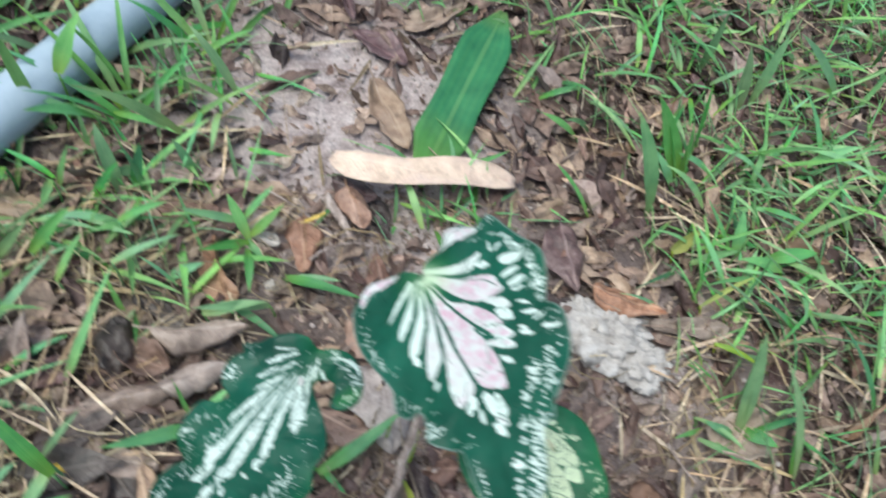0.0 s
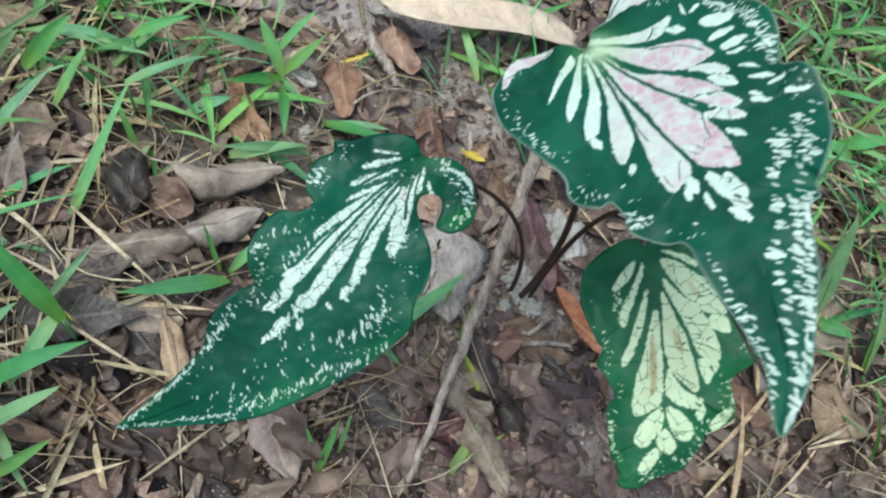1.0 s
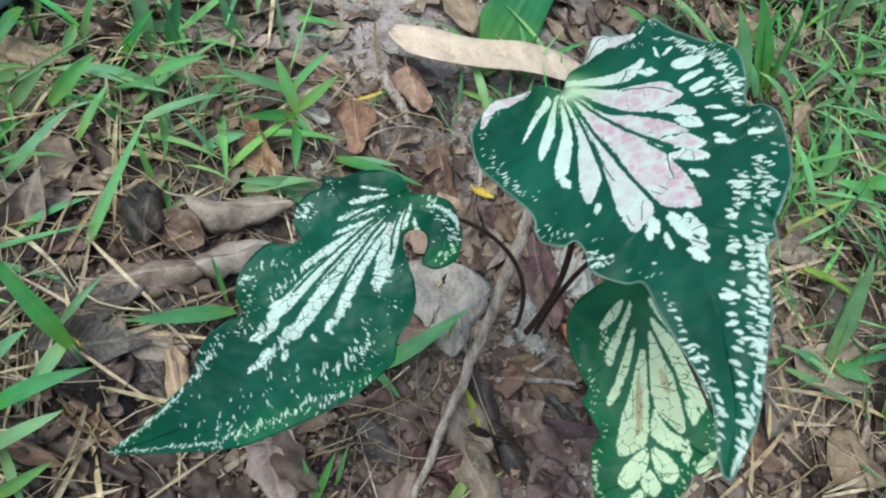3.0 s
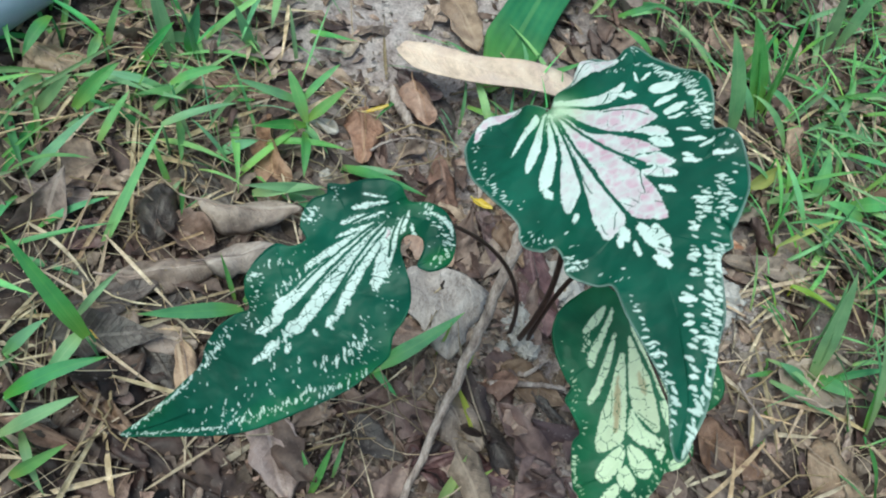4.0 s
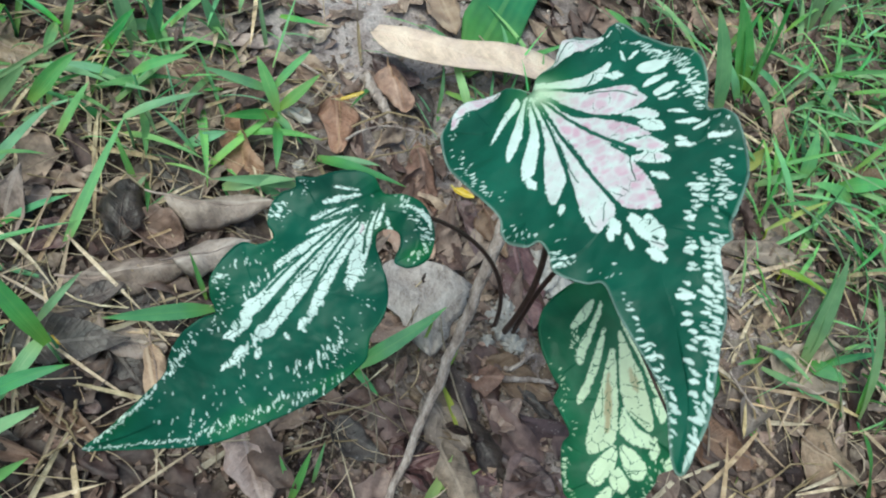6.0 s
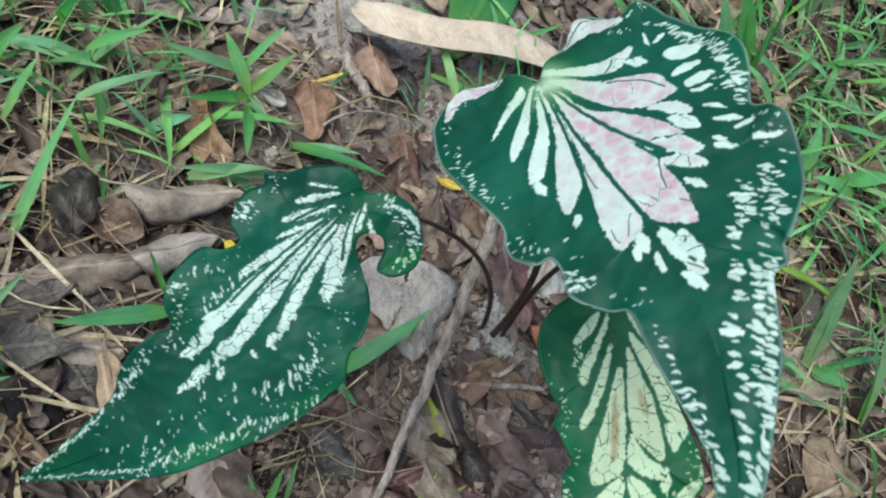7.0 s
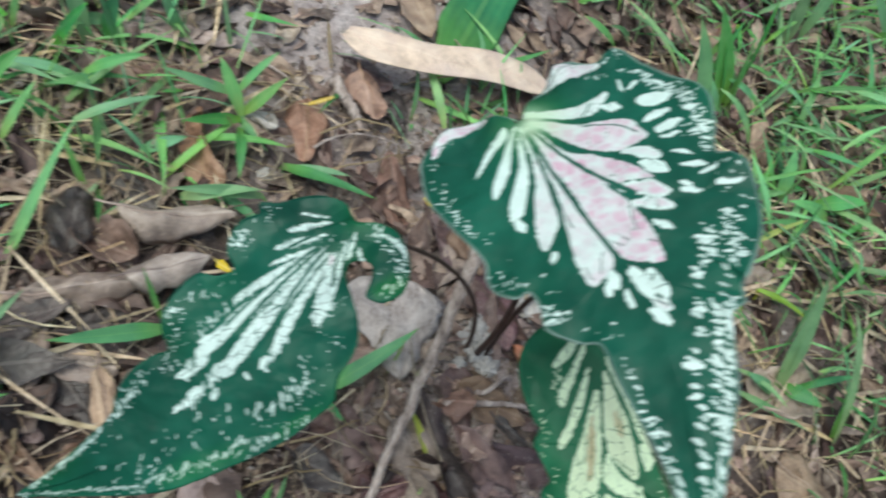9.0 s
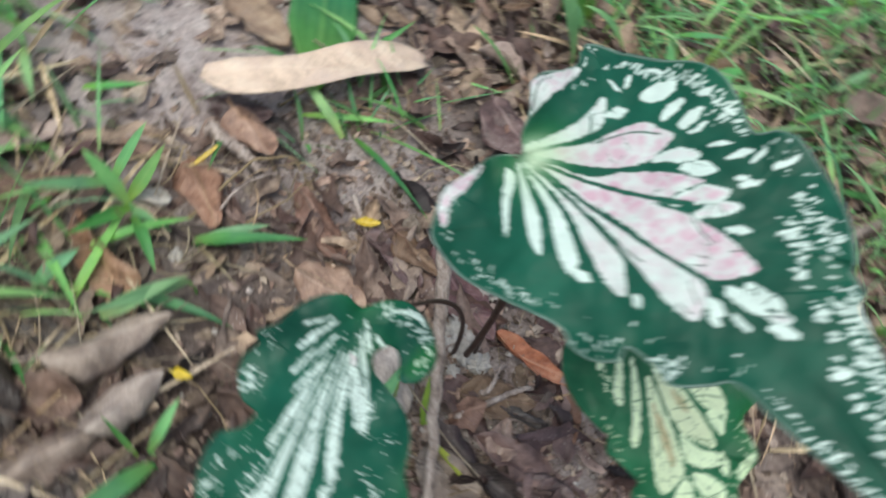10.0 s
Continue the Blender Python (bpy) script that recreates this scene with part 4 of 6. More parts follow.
for curve, thick in [
    ([(0.441, 0.492, -0.010), (0.441, 0.492, 0.160), (0.383, 0.491, 0.225), (0.353, 0.471, 0.295)], 2.6),
    ([(0.435, 0.496, -0.010), (0.423, 0.496, 0.100), (0.362, 0.474, 0.186), (0.312, 0.444, 0.216)], 1.9),
    ([(0.450, 0.490, -0.010), (0.437, 0.512, 0.105), (0.436, 0.488, 0.215), (0.433, 0.440, 0.203)], 2.2),
]:
    path = [p - FOOT for p in bezier(curve, 26)]
    radii = [0.001 * (thick + (thick * 0.55 - thick) * i / 25) for i in range(26)]
    part("petiole", link_mesh("petiole", *tube(path, radii), PETIOLE), caladium)


# ---- things on the ground ----
def sheet(length, width, curl, fold, lift, twist, seed, tip=0.75, ragged=0.06, nx=22, ny=9, blunt=0.75, crumple=0.22):
    """A dead leaf about its midrib: curl bends it across, lift along, fold makes a keel, crumple buckles it."""
    rng = random.Random(seed)
    ph = [rng.uniform(0, 6.28) for _ in range(6)]
    off = rng.uniform(0, 90)
    verts, faces = [], []
    for i in range(nx):
        s = i / (nx - 1)
        half = width / 2 * math.sin(math.pi * min(1, max(0.0, s)) ** tip) ** blunt
        half = max(half, 0.0012) * (1 + ragged * math.sin(9 * s + ph[0]) + ragged * 0.7 * math.sin(23 * s + ph[1]))
        x = (s - 0.5) * length
        sway = 0.10 * min(width, 0.04) * math.sin(2.6 * s + ph[5])
        for j in range(ny):
            q = j / (ny - 1) * 2 - 1
            a = curl * q * (0.7 + 0.3 * math.sin(3 * s + ph[2]))
            torn = 1 + 2.4 * ragged * abs(q) ** 3 * noise.noise((s * 9, off + (7 if q > 0 else 0), 0))
            if abs(curl) > 0.05:
                y, z = half * torn * math.sin(a) / curl, half * (1 - math.cos(a)) / curl
            else:
                y, z = half * torn * q, 0.0
            z += fold * abs(q) * half
            z += lift * length * ((2 * s - 1) ** 2) + 0.10 * half * math.sin(5 * s + 3 * q + ph[3]) + 0.05 * half * math.sin(14 * s - 5 * q + ph[4])
            z += crumple * min(width, 0.045) * (0.35 if abs(curl) > 2 else 1.0) * (0.5 * noise.noise((s * 3.1, q * 1.3 + off, 1.7)) + 0.25 * noise.noise((s * 7.3, q * 3.1 + off, 5.1)))
            t = twist * (s - 0.5)
            verts.append((x, sway + y * math.cos(t) - z * math.sin(t), y * math.sin(t) + z * math.cos(t)))
        if i:
            for j in range(ny - 1):
                k = (i - 1) * ny + j
                faces.append((k, k + ny, k + ny + 1, k + 1))
    low = min(v[2] for v in verts)
    return [(x, y, z - low) for x, y, z in verts], faces


def lay(ob, x, y, heading, up=0.0, tilt=0.0, lean=0.0):
    ob.matrix_basis = pose(x, y, gz(x, y) + up, tilt, lean, heading)
    return ob


def dead_leaf(x, y, heading, length, width, material, label, curl=0.5, fold=0.15, lift=0.03, twist=0.2, up=0.002, lean=0.0, tilt=0.0, tip=0.75, seed=1):
    verts, faces = sheet(length, width, curl, fold, lift, twist, seed, tip, blunt=0.8 if abs(curl) > 2 else 0.32 if abs(curl) > 1.1 else 0.55)
    ob = new("dead_leaf", link_mesh("dead_leaf", verts, faces, material))
    tagged(ob, label, "dead leaf", "leaf litter")
    rib = [Vector(verts[i * 9 + 4]) + Vector((0, 0, 0.0004)) for i in range(0, 22)]
    rib = [rib[0] + Vector((-0.16 * length, 0.02 * length, 0.002)), rib[0] + Vector((-0.07 * length, 0, 0.001))] + rib
    part("midrib", link_mesh("midrib", *tube(rib, [0.0009] * 3 + [0.0008 - 0.0006 * i / 20 for i in range(21)], 5), material), ob)
    return lay(thicken(ob, 0.0007), x, y, heading, up, tilt, lean)


dead_leaf(0.168, 0.464, 21, 0.082, 0.080, LEAF_GREY, "rolled grey-brown dead leaf lying like a pod", -2.7, 0, 0.03, 0.3, 0.004, seed=3368)
# dark leaf added to stand for the shadow below the rolled leaf
dead_leaf(0.175, 0.442, 27, 0.070, 0.030, LEAF_DARK, "dark brown leaf shape standing for the shadow under a rolled leaf", -0.3, 0.1, 0.02, 0.2, 0.002, seed=3269)
dead_leaf(0.109, 0.441, -19, 0.055, 0.030, LEAF_DARK, "blackish dead leaf in the grass", -0.3, 0.1, 0.02, 0.2, 0.002, seed=3196)
dead_leaf(0.204, 0.531, 15, 0.080, 0.059, LEAF_GREY, "pale boat-shaped dead leaf with curled rim", -2.1, 0, 0.07, 0.9, 0.006, seed=3921)
dead_leaf(0.211, 0.489, 40, 0.056, 0.066, LEAF_GREY, "rolled grey-brown dead leaf beside another", -2.5, 0, 0.03, 0.4, 0.004, seed=3672)
dead_leaf(0.143, 0.505, 95, 0.052, 0.062, LEAF_DARK, "slate-black folded dead leaf on the soil", -1.8, 0.2, 0.03, 0.3, 0.006, seed=3678)
dead_leaf(0.165, 0.499, -14, 0.047, 0.042, LEAF_BROWN, "crumpled brown dead leaf with upturned rim", 1, 0.3, 0.08, 0.8, 0.006, seed=3658)
dead_leaf(0.271, 0.640, -72, 0.062, 0.050, LEAF_RUST, "orange-brown crumpled dead leaf", -1.2, 0.15, 0.03, 0.3, 0.006, seed=4749)
dead_leaf(0.307, 0.716, -8, 0.050, 0.040, LEAF_MAROON, "dark red-brown curled dead leaf", -1, 0.1, 0.03, 0.2, 0.008, seed=5366)
dead_leaf(0.311, 0.688, -62, 0.050, 0.042, LEAF_RUST, "orange-brown dead leaf over a darker one", -1.3, 0.1, 0.02, 0.3, 0.01, seed=5155)
dead_leaf(0.338, 0.690, -58, 0.050, 0.036, LEAF_DARK, "near-black dead leaf, folded over", -0.9, 0.2, 0.02, 0.3, 0.006, seed=5197)
dead_leaf(0.328, 0.824, -55, 0.103, 0.044, LEAF_TAN, "tan dead leaf under the dry strip", 0.6, 0.2, 0.04, 0.6, 0.008, seed=6096)
dead_leaf(0.374, 0.494, -80, 0.080, 0.088, SLAB, "large weathered grey slab of bark", -0.25, 0.05, 0, 0.1, 0.004, seed=3780)
dead_leaf(0.354, 0.613, -68, 0.075, 0.035, LEAF_BROWN, "pinkish-brown dead leaf lying flat", -0.5, 0.1, 0.02, 0.1, 0.005, seed=4645)
dead_leaf(0.350, 0.553, -36, 0.058, 0.043, LEAF_TAN, "tan dead leaf under the long leaf", -0.5, 0.1, 0.03, 0.1, 0.004, seed=4221)
dead_leaf(0.448, 0.539, -70, 0.087, 0.041, LEAF_MAROON, "dark reddish dead leaf at the plant's foot", -0.6, 0.2, 0.03, 0.3, 0.004, seed=4221)
dead_leaf(0.401, 0.572, -49, 0.059, 0.039, LEAF_MAROON, "damp maroon dead leaf on the soil", 0.5, 0.3, 0.03, 0.4, 0.004, seed=4405)
dead_leaf(0.421, 0.574, -56, 0.047, 0.031, LEAF_BROWN, "brown dead leaf at the plant's foot", -0.5, 0.2, 0.03, 0.3, 0.008, seed=4439)
dead_leaf(0.495, 0.481, -37, 0.072, 0.020, LEAF_RED, "curled red-orange dead leaf on the soil", 0.9, 0.3, 0.1, 0.9, 0.006, seed=3862)
dead_leaf(0.280, 0.351, -60, 0.065, 0.039, LEAF_GREY, "pinkish-grey dead leaf on the soil", -0.5, 0.2, 0.03, 0.2, 0.006, seed=2737)
# the next three dark leaves are added in place of shade between the rolled leaves
dead_leaf(0.136, 0.432, 32, 0.063, 0.034, LEAF_DARK, "blackish leaf shape standing for shade below a rolled leaf", -0.6, 0.1, 0.03, 0.4, 0.004, seed=3160)
dead_leaf(0.160, 0.400, -23, 0.043, 0.026, LEAF_DARK, "dark brown leaf shape standing for shade on the litter", 0.5, 0.2, 0.05, 0.6, 0.004, seed=2960)
dead_leaf(0.154, 0.370, -21, 0.049, 0.031, LEAF_MAROON, "dark red-brown leaf shape standing for shade on the litter", -0.5, 0.2, 0.05, 0.5, 0.004, seed=2744)
dead_leaf(0.099, 0.475, 60, 0.040, 0.031, LEAF_MAROON, "damp maroon dead leaf with upturned rim", 0.7, 0.2, 0.06, 0.6, 0.006, seed=3424)
dead_leaf(0.153, 0.511, -18, 0.042, 0.032, LEAF_MAROON, "dark maroon dead leaf folded over", -0.8, 0.2, 0.06, 0.6, 0.006, seed=3730)
dead_leaf(0.394, 0.381, 35, 0.041, 0.026, LEAF_MAROON, "wet dark maroon dead leaf on the soil", -0.5, 0.1, 0.02, 0.4, 0.006, seed=3061)
dead_leaf(0.405, 0.410, -28, 0.049, 0.044, LEAF_GREY, "pinkish-tan dead leaf beside the twig", -0.7, 0.15, 0.06, 0.6, 0.008, seed=3275)
dead_leaf(0.468, 0.390, -17, 0.061, 0.038, LEAF_MAROON, "wet maroon dead leaf at the plant's foot", -0.4, 0.1, 0.03, 0.5, 0.006, seed=3198)
dead_leaf(0.348, 0.383, -16, 0.048, 0.030, LEAF_DARK, "blackish-brown dead leaf with upturned rim", 0.6, 0.2, 0.05, 0.6, 0.006, seed=3029)
dead_leaf(0.454, 0.428, 57, 0.033, 0.024, LEAF_GREY, "pinkish-grey dead leaf at the plant's foot", 0.5, 0.2, 0.05, 0.5, 0.006, seed=3450)
dead_leaf(0.477, 0.441, -26, 0.033, 0.021, LEAF_DARK, "near-black wet dead leaf on the soil", -0.4, 0.2, 0.03, 0.5, 0.006, seed=3564)
dead_leaf(0.444, 0.393, 51, 0.035, 0.019, LEAF_TAN, "tan scrap of dead leaf on the soil", 0.5, 0.2, 0.05, 0.5, 0.004, seed=3195)
dead_leaf(0.388, 0.604, -11, 0.019, 0.009, LEAF_YELLOW, "small yellow piece of fallen leaf", 0.6, 0.2, 0.05, 0.4, 0.012, seed=4616)
dead_leaf(0.276, 0.668, 40, 0.024, 0.008, LEAF_YELLOW, "small yellow piece of fallen leaf", 0.5, 0.2, 0.05, 0.4, 0.02, seed=4952)
dead_leaf(0.137, 0.401, -1, 0.017, 0.006, LEAF_YELLOW, "small yellow sliver of fallen leaf", 0.5, 0.2, 0.05, 0.4, 0.012, seed=2944)
dead_leaf(0.246, 0.502, -12, 0.012, 0.008, LEAF_YELLOW, "small yellow piece of fallen leaf", 0.5, 0.2, 0.05, 0.4, 0.02, seed=3760)
dead_leaf(0.719, 0.535, 34, 0.075, 0.064, LEAF_TAN, "tan curled dead leaf with a torn rim", 1.2, 0.2, 0.08, 0.8, 0.004, seed=4464)
dead_leaf(0.204, 0.386, -62, 0.059, 0.036, LEAF_TAN, "narrow tan dead leaf on the soil", -1.8, 0.1, 0.03, 0.5, 0.006, seed=2906)
dead_leaf(0.341, 0.396, -25, 0.065, 0.040, LEAF_BROWN, "brown dead leaf lying flat", 0.5, 0.2, 0.04, 0.4, 0.004, seed=3113)
dead_leaf(0.403, 0.412, -30, 0.064, 0.045, LEAF_BROWN, "brown dead leaf with torn rim", -0.4, 0.15, 0.03, 0.3, 0.004, seed=3287)
dead_leaf(0.730, 0.454, -21, 0.056, 0.057, LEAF_TAN, "tan curled dead leaf on the soil", -0.7, 0.2, 0.05, 0.4, 0.006, seed=3908)
dead_leaf(0.630, 0.445, -12, 0.066, 0.051, LEAF_BROWN, "chestnut-brown dead leaf on the soil", -0.6, 0.2, 0.05, 0.3, 0.006, seed=3745)
dead_leaf(0.670, 0.638, 5, 0.093, 0.044, LEAF_GREY, "greyish-pink dead leaf on the soil", -0.4, 0.1, 0.03, 0.2, 0.006, seed=5136)
dead_leaf(0.535, 0.683, -75, 0.077, 0.059, LEAF_MAROON, "dark brown curled dead leaf on a pale stone", -1, 0.2, 0.04, 0.4, 0.014, seed=5316)
dead_leaf(0.602, 0.651, -7, 0.080, 0.044, LEAF_RUST, "orange-tan dead leaf beside a pale stone", -1, 0.1, 0.03, 0.3, 0.012, seed=5159)
dead_leaf(0.152, 0.697, 9, 0.094, 0.050, LEAF_GREY, "greyish-tan dead leaf on the soil", -0.4, 0.15, 0.03, 0.2, 0.006, seed=5031)
dead_leaf(0.013, 0.624, -3, 0.063, 0.034, LEAF_TAN, "tan dead leaf in the grass", -0.8, 0.1, 0.03, 0.2, 0.008, seed=4381)
dead_leaf(0.063, 0.504, -0, 0.052, 0.037, LEAF_GREY, "grey dead leaf in the grass", -0.4, 0.2, 0.04, 0.3, 0.005, seed=3591)
dead_leaf(0.164, 0.546, -22, 0.057, 0.042, LEAF_DARK, "dark brown dead leaf on the soil", -0.5, 0.2, 0.03, 0.2, 0.004, seed=3986)
dead_leaf(0.171, 0.653, 12, 0.080, 0.026, LEAF_BROWN, "brown dead leaf under grass", -0.8, 0.1, 0.03, 0.2, 0.006, seed=4742)
dead_leaf(0.151, 0.410, -78, 0.058, 0.021, LEAF_TAN, "narrow tan dead leaf on the soil", -1, 0.1, 0.02, 0.2, 0.008, seed=3021)
dead_leaf(0.179, 0.415, 5, 0.049, 0.026, LEAF_GREY, "greyish dead leaf with torn tip", -0.5, 0.2, 0.03, 0.3, 0.006, seed=3084)
dead_leaf(0.186, 0.394, -38, 0.048, 0.025, LEAF_DARK, "slate-grey dead leaf on the soil", -0.4, 0.2, 0.04, 0.2, 0.004, seed=2944)
dead_leaf(0.165, 0.353, -27, 0.048, 0.032, LEAF_BROWN, "crumpled brown dead leaf on the soil", 0.8, 0.3, 0.06, 0.8, 0.004, seed=2636)
dead_leaf(0.459, 0.458, -10, 0.059, 0.031, LEAF_BROWN, "brown dead leaf half in the soil", 0.3, 0.2, 0.02, 0.3, 0.002, seed=3665)
dead_leaf(0.412, 0.384, -11, 0.083, 0.044, LEAF_MAROON, "damp dark maroon dead leaf pressed into the soil", -0.3, 0.1, 0.02, 0.2, 0.002, seed=3100)
dead_leaf(0.301, 0.923, -19, 0.075, 0.040, LEAF_MAROON, "dark red dead leaf on the soil", 0.5, 0.2, 0.03, 0.3, 0.004, seed=6762)
dead_leaf(0.357, 1.003, 46, 0.092, 0.051, LEAF_TAN, "tan dead leaf beyond the strap leaf", 0.5, 0.2, 0.03, 0.3, 0.006, seed=7377)
dead_leaf(0.233, 0.638, -11, 0.033, 0.031, LEAF_STONE, "small bleached flake of leaf", -0.6, 0.1, 0.02, 0.2, 0.008, seed=4699)


# ---- scattered litter ----
rng = random.Random(91)
KINDS = [(LEAF_BROWN, "crumpled brown dead leaf on the soil", 5), (LEAF_GREY, "weathered grey-brown dead leaf on the soil", 5), (LEAF_TAN, "dry tan dead leaf on the soil", 2), (LEAF_MAROON, "damp maroon-brown dead leaf on the soil", 3), (LEAF_DARK, "blackened rotting dead leaf on the soil", 2), (LEAF_RUST, "rust-coloured dead leaf on the soil", 1)]
SHAPES = []
for k in range(26):
    length = rng.uniform(0.035, 0.085)
    material, label, _ = rng.choices(KINDS, [w for _, _, w in KINDS])[0]
    verts, faces = sheet(length, length * rng.uniform(0.4, 0.75), rng.uniform(-2.2, 1.9), rng.uniform(-0.1, 0.5), rng.uniform(-0.06, 0.12), rng.uniform(-1.6, 1.6), k, rng.uniform(0.65, 1.2), 0.1, 16, 7)
    SHAPES.append((link_mesh("dead_leaf", verts, faces, material), label))


def bare(x, y):
    """How bare of litter and grass the ground is: the pale scraped soil."""
    return 1.2 * math.exp(-(((x - 0.275) / 0.14) ** 2 + ((y - 0.83) / 0.14) ** 2)) + 0.5 * math.exp(-(((x - 0.62) / 0.09) ** 2 + ((y - 0.60) / 0.06) ** 2)) + 0.75 * math.exp(-(((x - 0.47) / 0.065) ** 2 + ((y - 0.445) / 0.06) ** 2)) + 0.7 * math.exp(-(((x - 0.40) / 0.07) ** 2 + ((y - 0.69) / 0.06) ** 2))


def grassy(x, y):
    """How thickly grass grows: to the side of the pipe and beyond the plant, thin round the plant itself."""
    left = max(0.0, min(1.0, (0.23 - x) / 0.1)) * max(0.0, min(1.0, (y - 0.50) / 0.10)) * 0.72
    left = max(left, max(0.0, min(1.0, (0.07 - x) / 0.06)) * 0.9)
    right = max(0.0, min(1.0, (x - 0.62 - 0.35 * max(0.0, 0.62 - y)) / 0.1)) * max(0.0, min(1.0, (y - 0.42) / 0.15))
    back = max(0.0, min(1.0, (y - 0.98) / 0.12))
    strip = 0.5 * math.exp(-(((x - 0.41) / 0.08) ** 2 + ((y - 0.73) / 0.04) ** 2))
    back = max(back, 0.75 * max(0.0, min(1.0, (y - 0.83) / 0.1)) * max(0.0, min(1.0, (x - 0.44) / 0.08)))
    clump = 0.55 + 0.9 * (value_noise(np.array(x * 13.0), np.array(y * 13.0), 5) - 0.25)
    return float(max(left, right, back, strip) * clump)


def taken(x, y):
    """Where the strap leaf, the dry strip and the leaves placed one by one lie."""
    strap = 0.72 < y < 1.03 and abs(x - 0.372 - 0.25 * (y - 0.742)) < 0.055
    dry = 0.25 < x < 0.50 and 0.70 < y < 0.80
    rolled = 0.11 < x < 0.27 and 0.42 < y < 0.56
    return strap or dry or rolled or (0.25 < x < 0.41 and 0.53 < y < 0.64)


DRIER = [k for k in SHAPES if "tan" in k[1] or "grey" in k[1]]
count = 0
while count < 300:
    x, y = rng.uniform(-0.25, 1.25), rng.uniform(0.22, 1.35)
    if taken(x, y) or rng.random() < 0.85 * bare(x, y) or rng.random() < 0.25 * grassy(x, y):
        continue
    me, label = rng.choice([k for k in SHAPES if not ("tan" in k[1] or "rust" in k[1])] if x < 0.58 and y < 0.47 else SHAPES)
    if x > 0.56 and y < 0.62 and ("maroon" in label or "blackened" in label):  # drier beyond the plant
        me, label = DRIER[count % len(DRIER)]
    ob = tagged(new("dead_leaf", me), label, "dead leaf", "leaf litter")
    size = rng.uniform(0.55, 1.1)
    ob.matrix_basis = pose(x, y, gz(x, y) + rng.uniform(-0.002, 0.014), rng.gauss(0, 27), rng.gauss(0, 21), rng.uniform(0, 360)) @ Matrix.Scale(size, 4)
    count += 1


def stuff(name, verts, faces, material, label, category, uvs=None):
    return tagged(new(name, link_mesh(name, verts, faces, material, uvs)), label, category, kind="stuff")


def fragments(count, name, low, spread, spots=()):
    """Torn bits of leaf, each a bent scrap of a few faces."""
    verts, faces = [], []
    while count:
        x, y = rng.uniform(-0.3, 1.3), rng.uniform(0.2, 1.4)
        if spots:
            cx, cy, s = rng.choice(spots)
            x, y = rng.gauss(cx, s), rng.gauss(cy, s)
        if rng.random() < 0.5 * bare(x, y) or rng.random() < 0.15 * grassy(x, y):
            continue
        count -= 1
        r = low + spread * rng.random() ** 2.2
        m = pose(x, y, gz(x, y) + rng.uniform(0.0, 0.005), rng.gauss(0, 20), rng.gauss(0, 20), rng.uniform(0, 360))
        base = len(verts)
        verts.append(m @ Vector((0, 0, rng.uniform(-0.25, 0.35) * r)))
        sides = rng.randint(5, 7)
        for k in range(sides):
            a = 6.283 * k / sides
            d = r * rng.uniform(0.55, 1.15)
            verts.append(m @ Vector((1.6 * d * math.cos(a), 0.75 * d * math.sin(a), rng.uniform(-0.3, 0.5) * r)))
        for k in range(sides):
            faces.append((base, base + 1 + k, base + 1 + (k + 1) % sides))
    stuff(name, verts, faces, FRAGMENTS, "torn brown scraps of dead leaf on the soil", "leaf litter")


fragments(9500, "leaf_fragments", 0.0016, 0.010)
fragments(9000, "leaf_crumbs", 0.0006, 0.0035, [(0.43, 0.41, 0.08), (0.33, 0.38, 0.07), (0.42, 0.48, 0.05), (0.25, 0.36, 0.06), (0.37, 0.62, 0.06), (0.42, 0.72, 0.08), (0.1, 0.45, 0.1), (0.62, 0.5, 0.08)])


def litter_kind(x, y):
    """Litter darkened to stand for the long leaf's shade, damp pinkish litter at the plant's foot, dry litter
    elsewhere.
    """
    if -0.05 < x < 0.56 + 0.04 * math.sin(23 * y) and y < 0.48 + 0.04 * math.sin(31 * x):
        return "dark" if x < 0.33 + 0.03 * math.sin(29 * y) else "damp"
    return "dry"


def leaf_carpet(name, count, material, label, where):
    """The lower layer of litter: whole dead leaves too many to pick apart."""
    verts, faces = [], []
    sheets = []
    for k in range(20):
        length = rng.uniform(0.03, 0.075)
        sheets.append(sheet(length, length * rng.uniform(0.34, 0.62), rng.uniform(-1.8, 1.6), rng.uniform(-0.1, 0.5), rng.uniform(-0.06, 0.1), rng.uniform(-1.4, 1.4), 100 + k, rng.uniform(0.65, 1.2), 0.14, 12, 7, 0.75, 0.4))
    while count:
        if count % 5 < 1:
            x, y = rng.uniform(-1.6, 2.6), rng.uniform(-1.2, 2.8)
            if -0.3 < x < 1.3 and 0.18 < y < 1.4:
                continue
        else:
            x, y = rng.uniform(-0.3, 1.3), rng.uniform(0.18, 1.4)
        if where != "dry":
            x, y = rng.uniform(-0.08, 0.62), rng.uniform(0.2, 0.54)
        if litter_kind(x, y) != where or rng.random() < 0.95 * bare(x, y) or rng.random() < 0.1 * grassy(x, y):
            continue
        count -= 1
        a, b = rng.choice(sheets)
        m = pose(x, y, gz(x, y) - 0.001 + rng.uniform(0, 0.006), rng.gauss(0, 23), rng.gauss(0, 20), rng.uniform(0, 360)) @ Matrix.Scale(rng.uniform(0.45, 1.15), 4)
        k = len(verts)
        verts += [m @ Vector(p) for p in a]
        faces += [tuple(k + i for i in f) for f in b]
    stuff(name, verts, faces, material, label, "leaf litter")


leaf_carpet("leaf_carpet", 3900, MIXED, "layer of brown, tan and grey dead leaves", "dry")
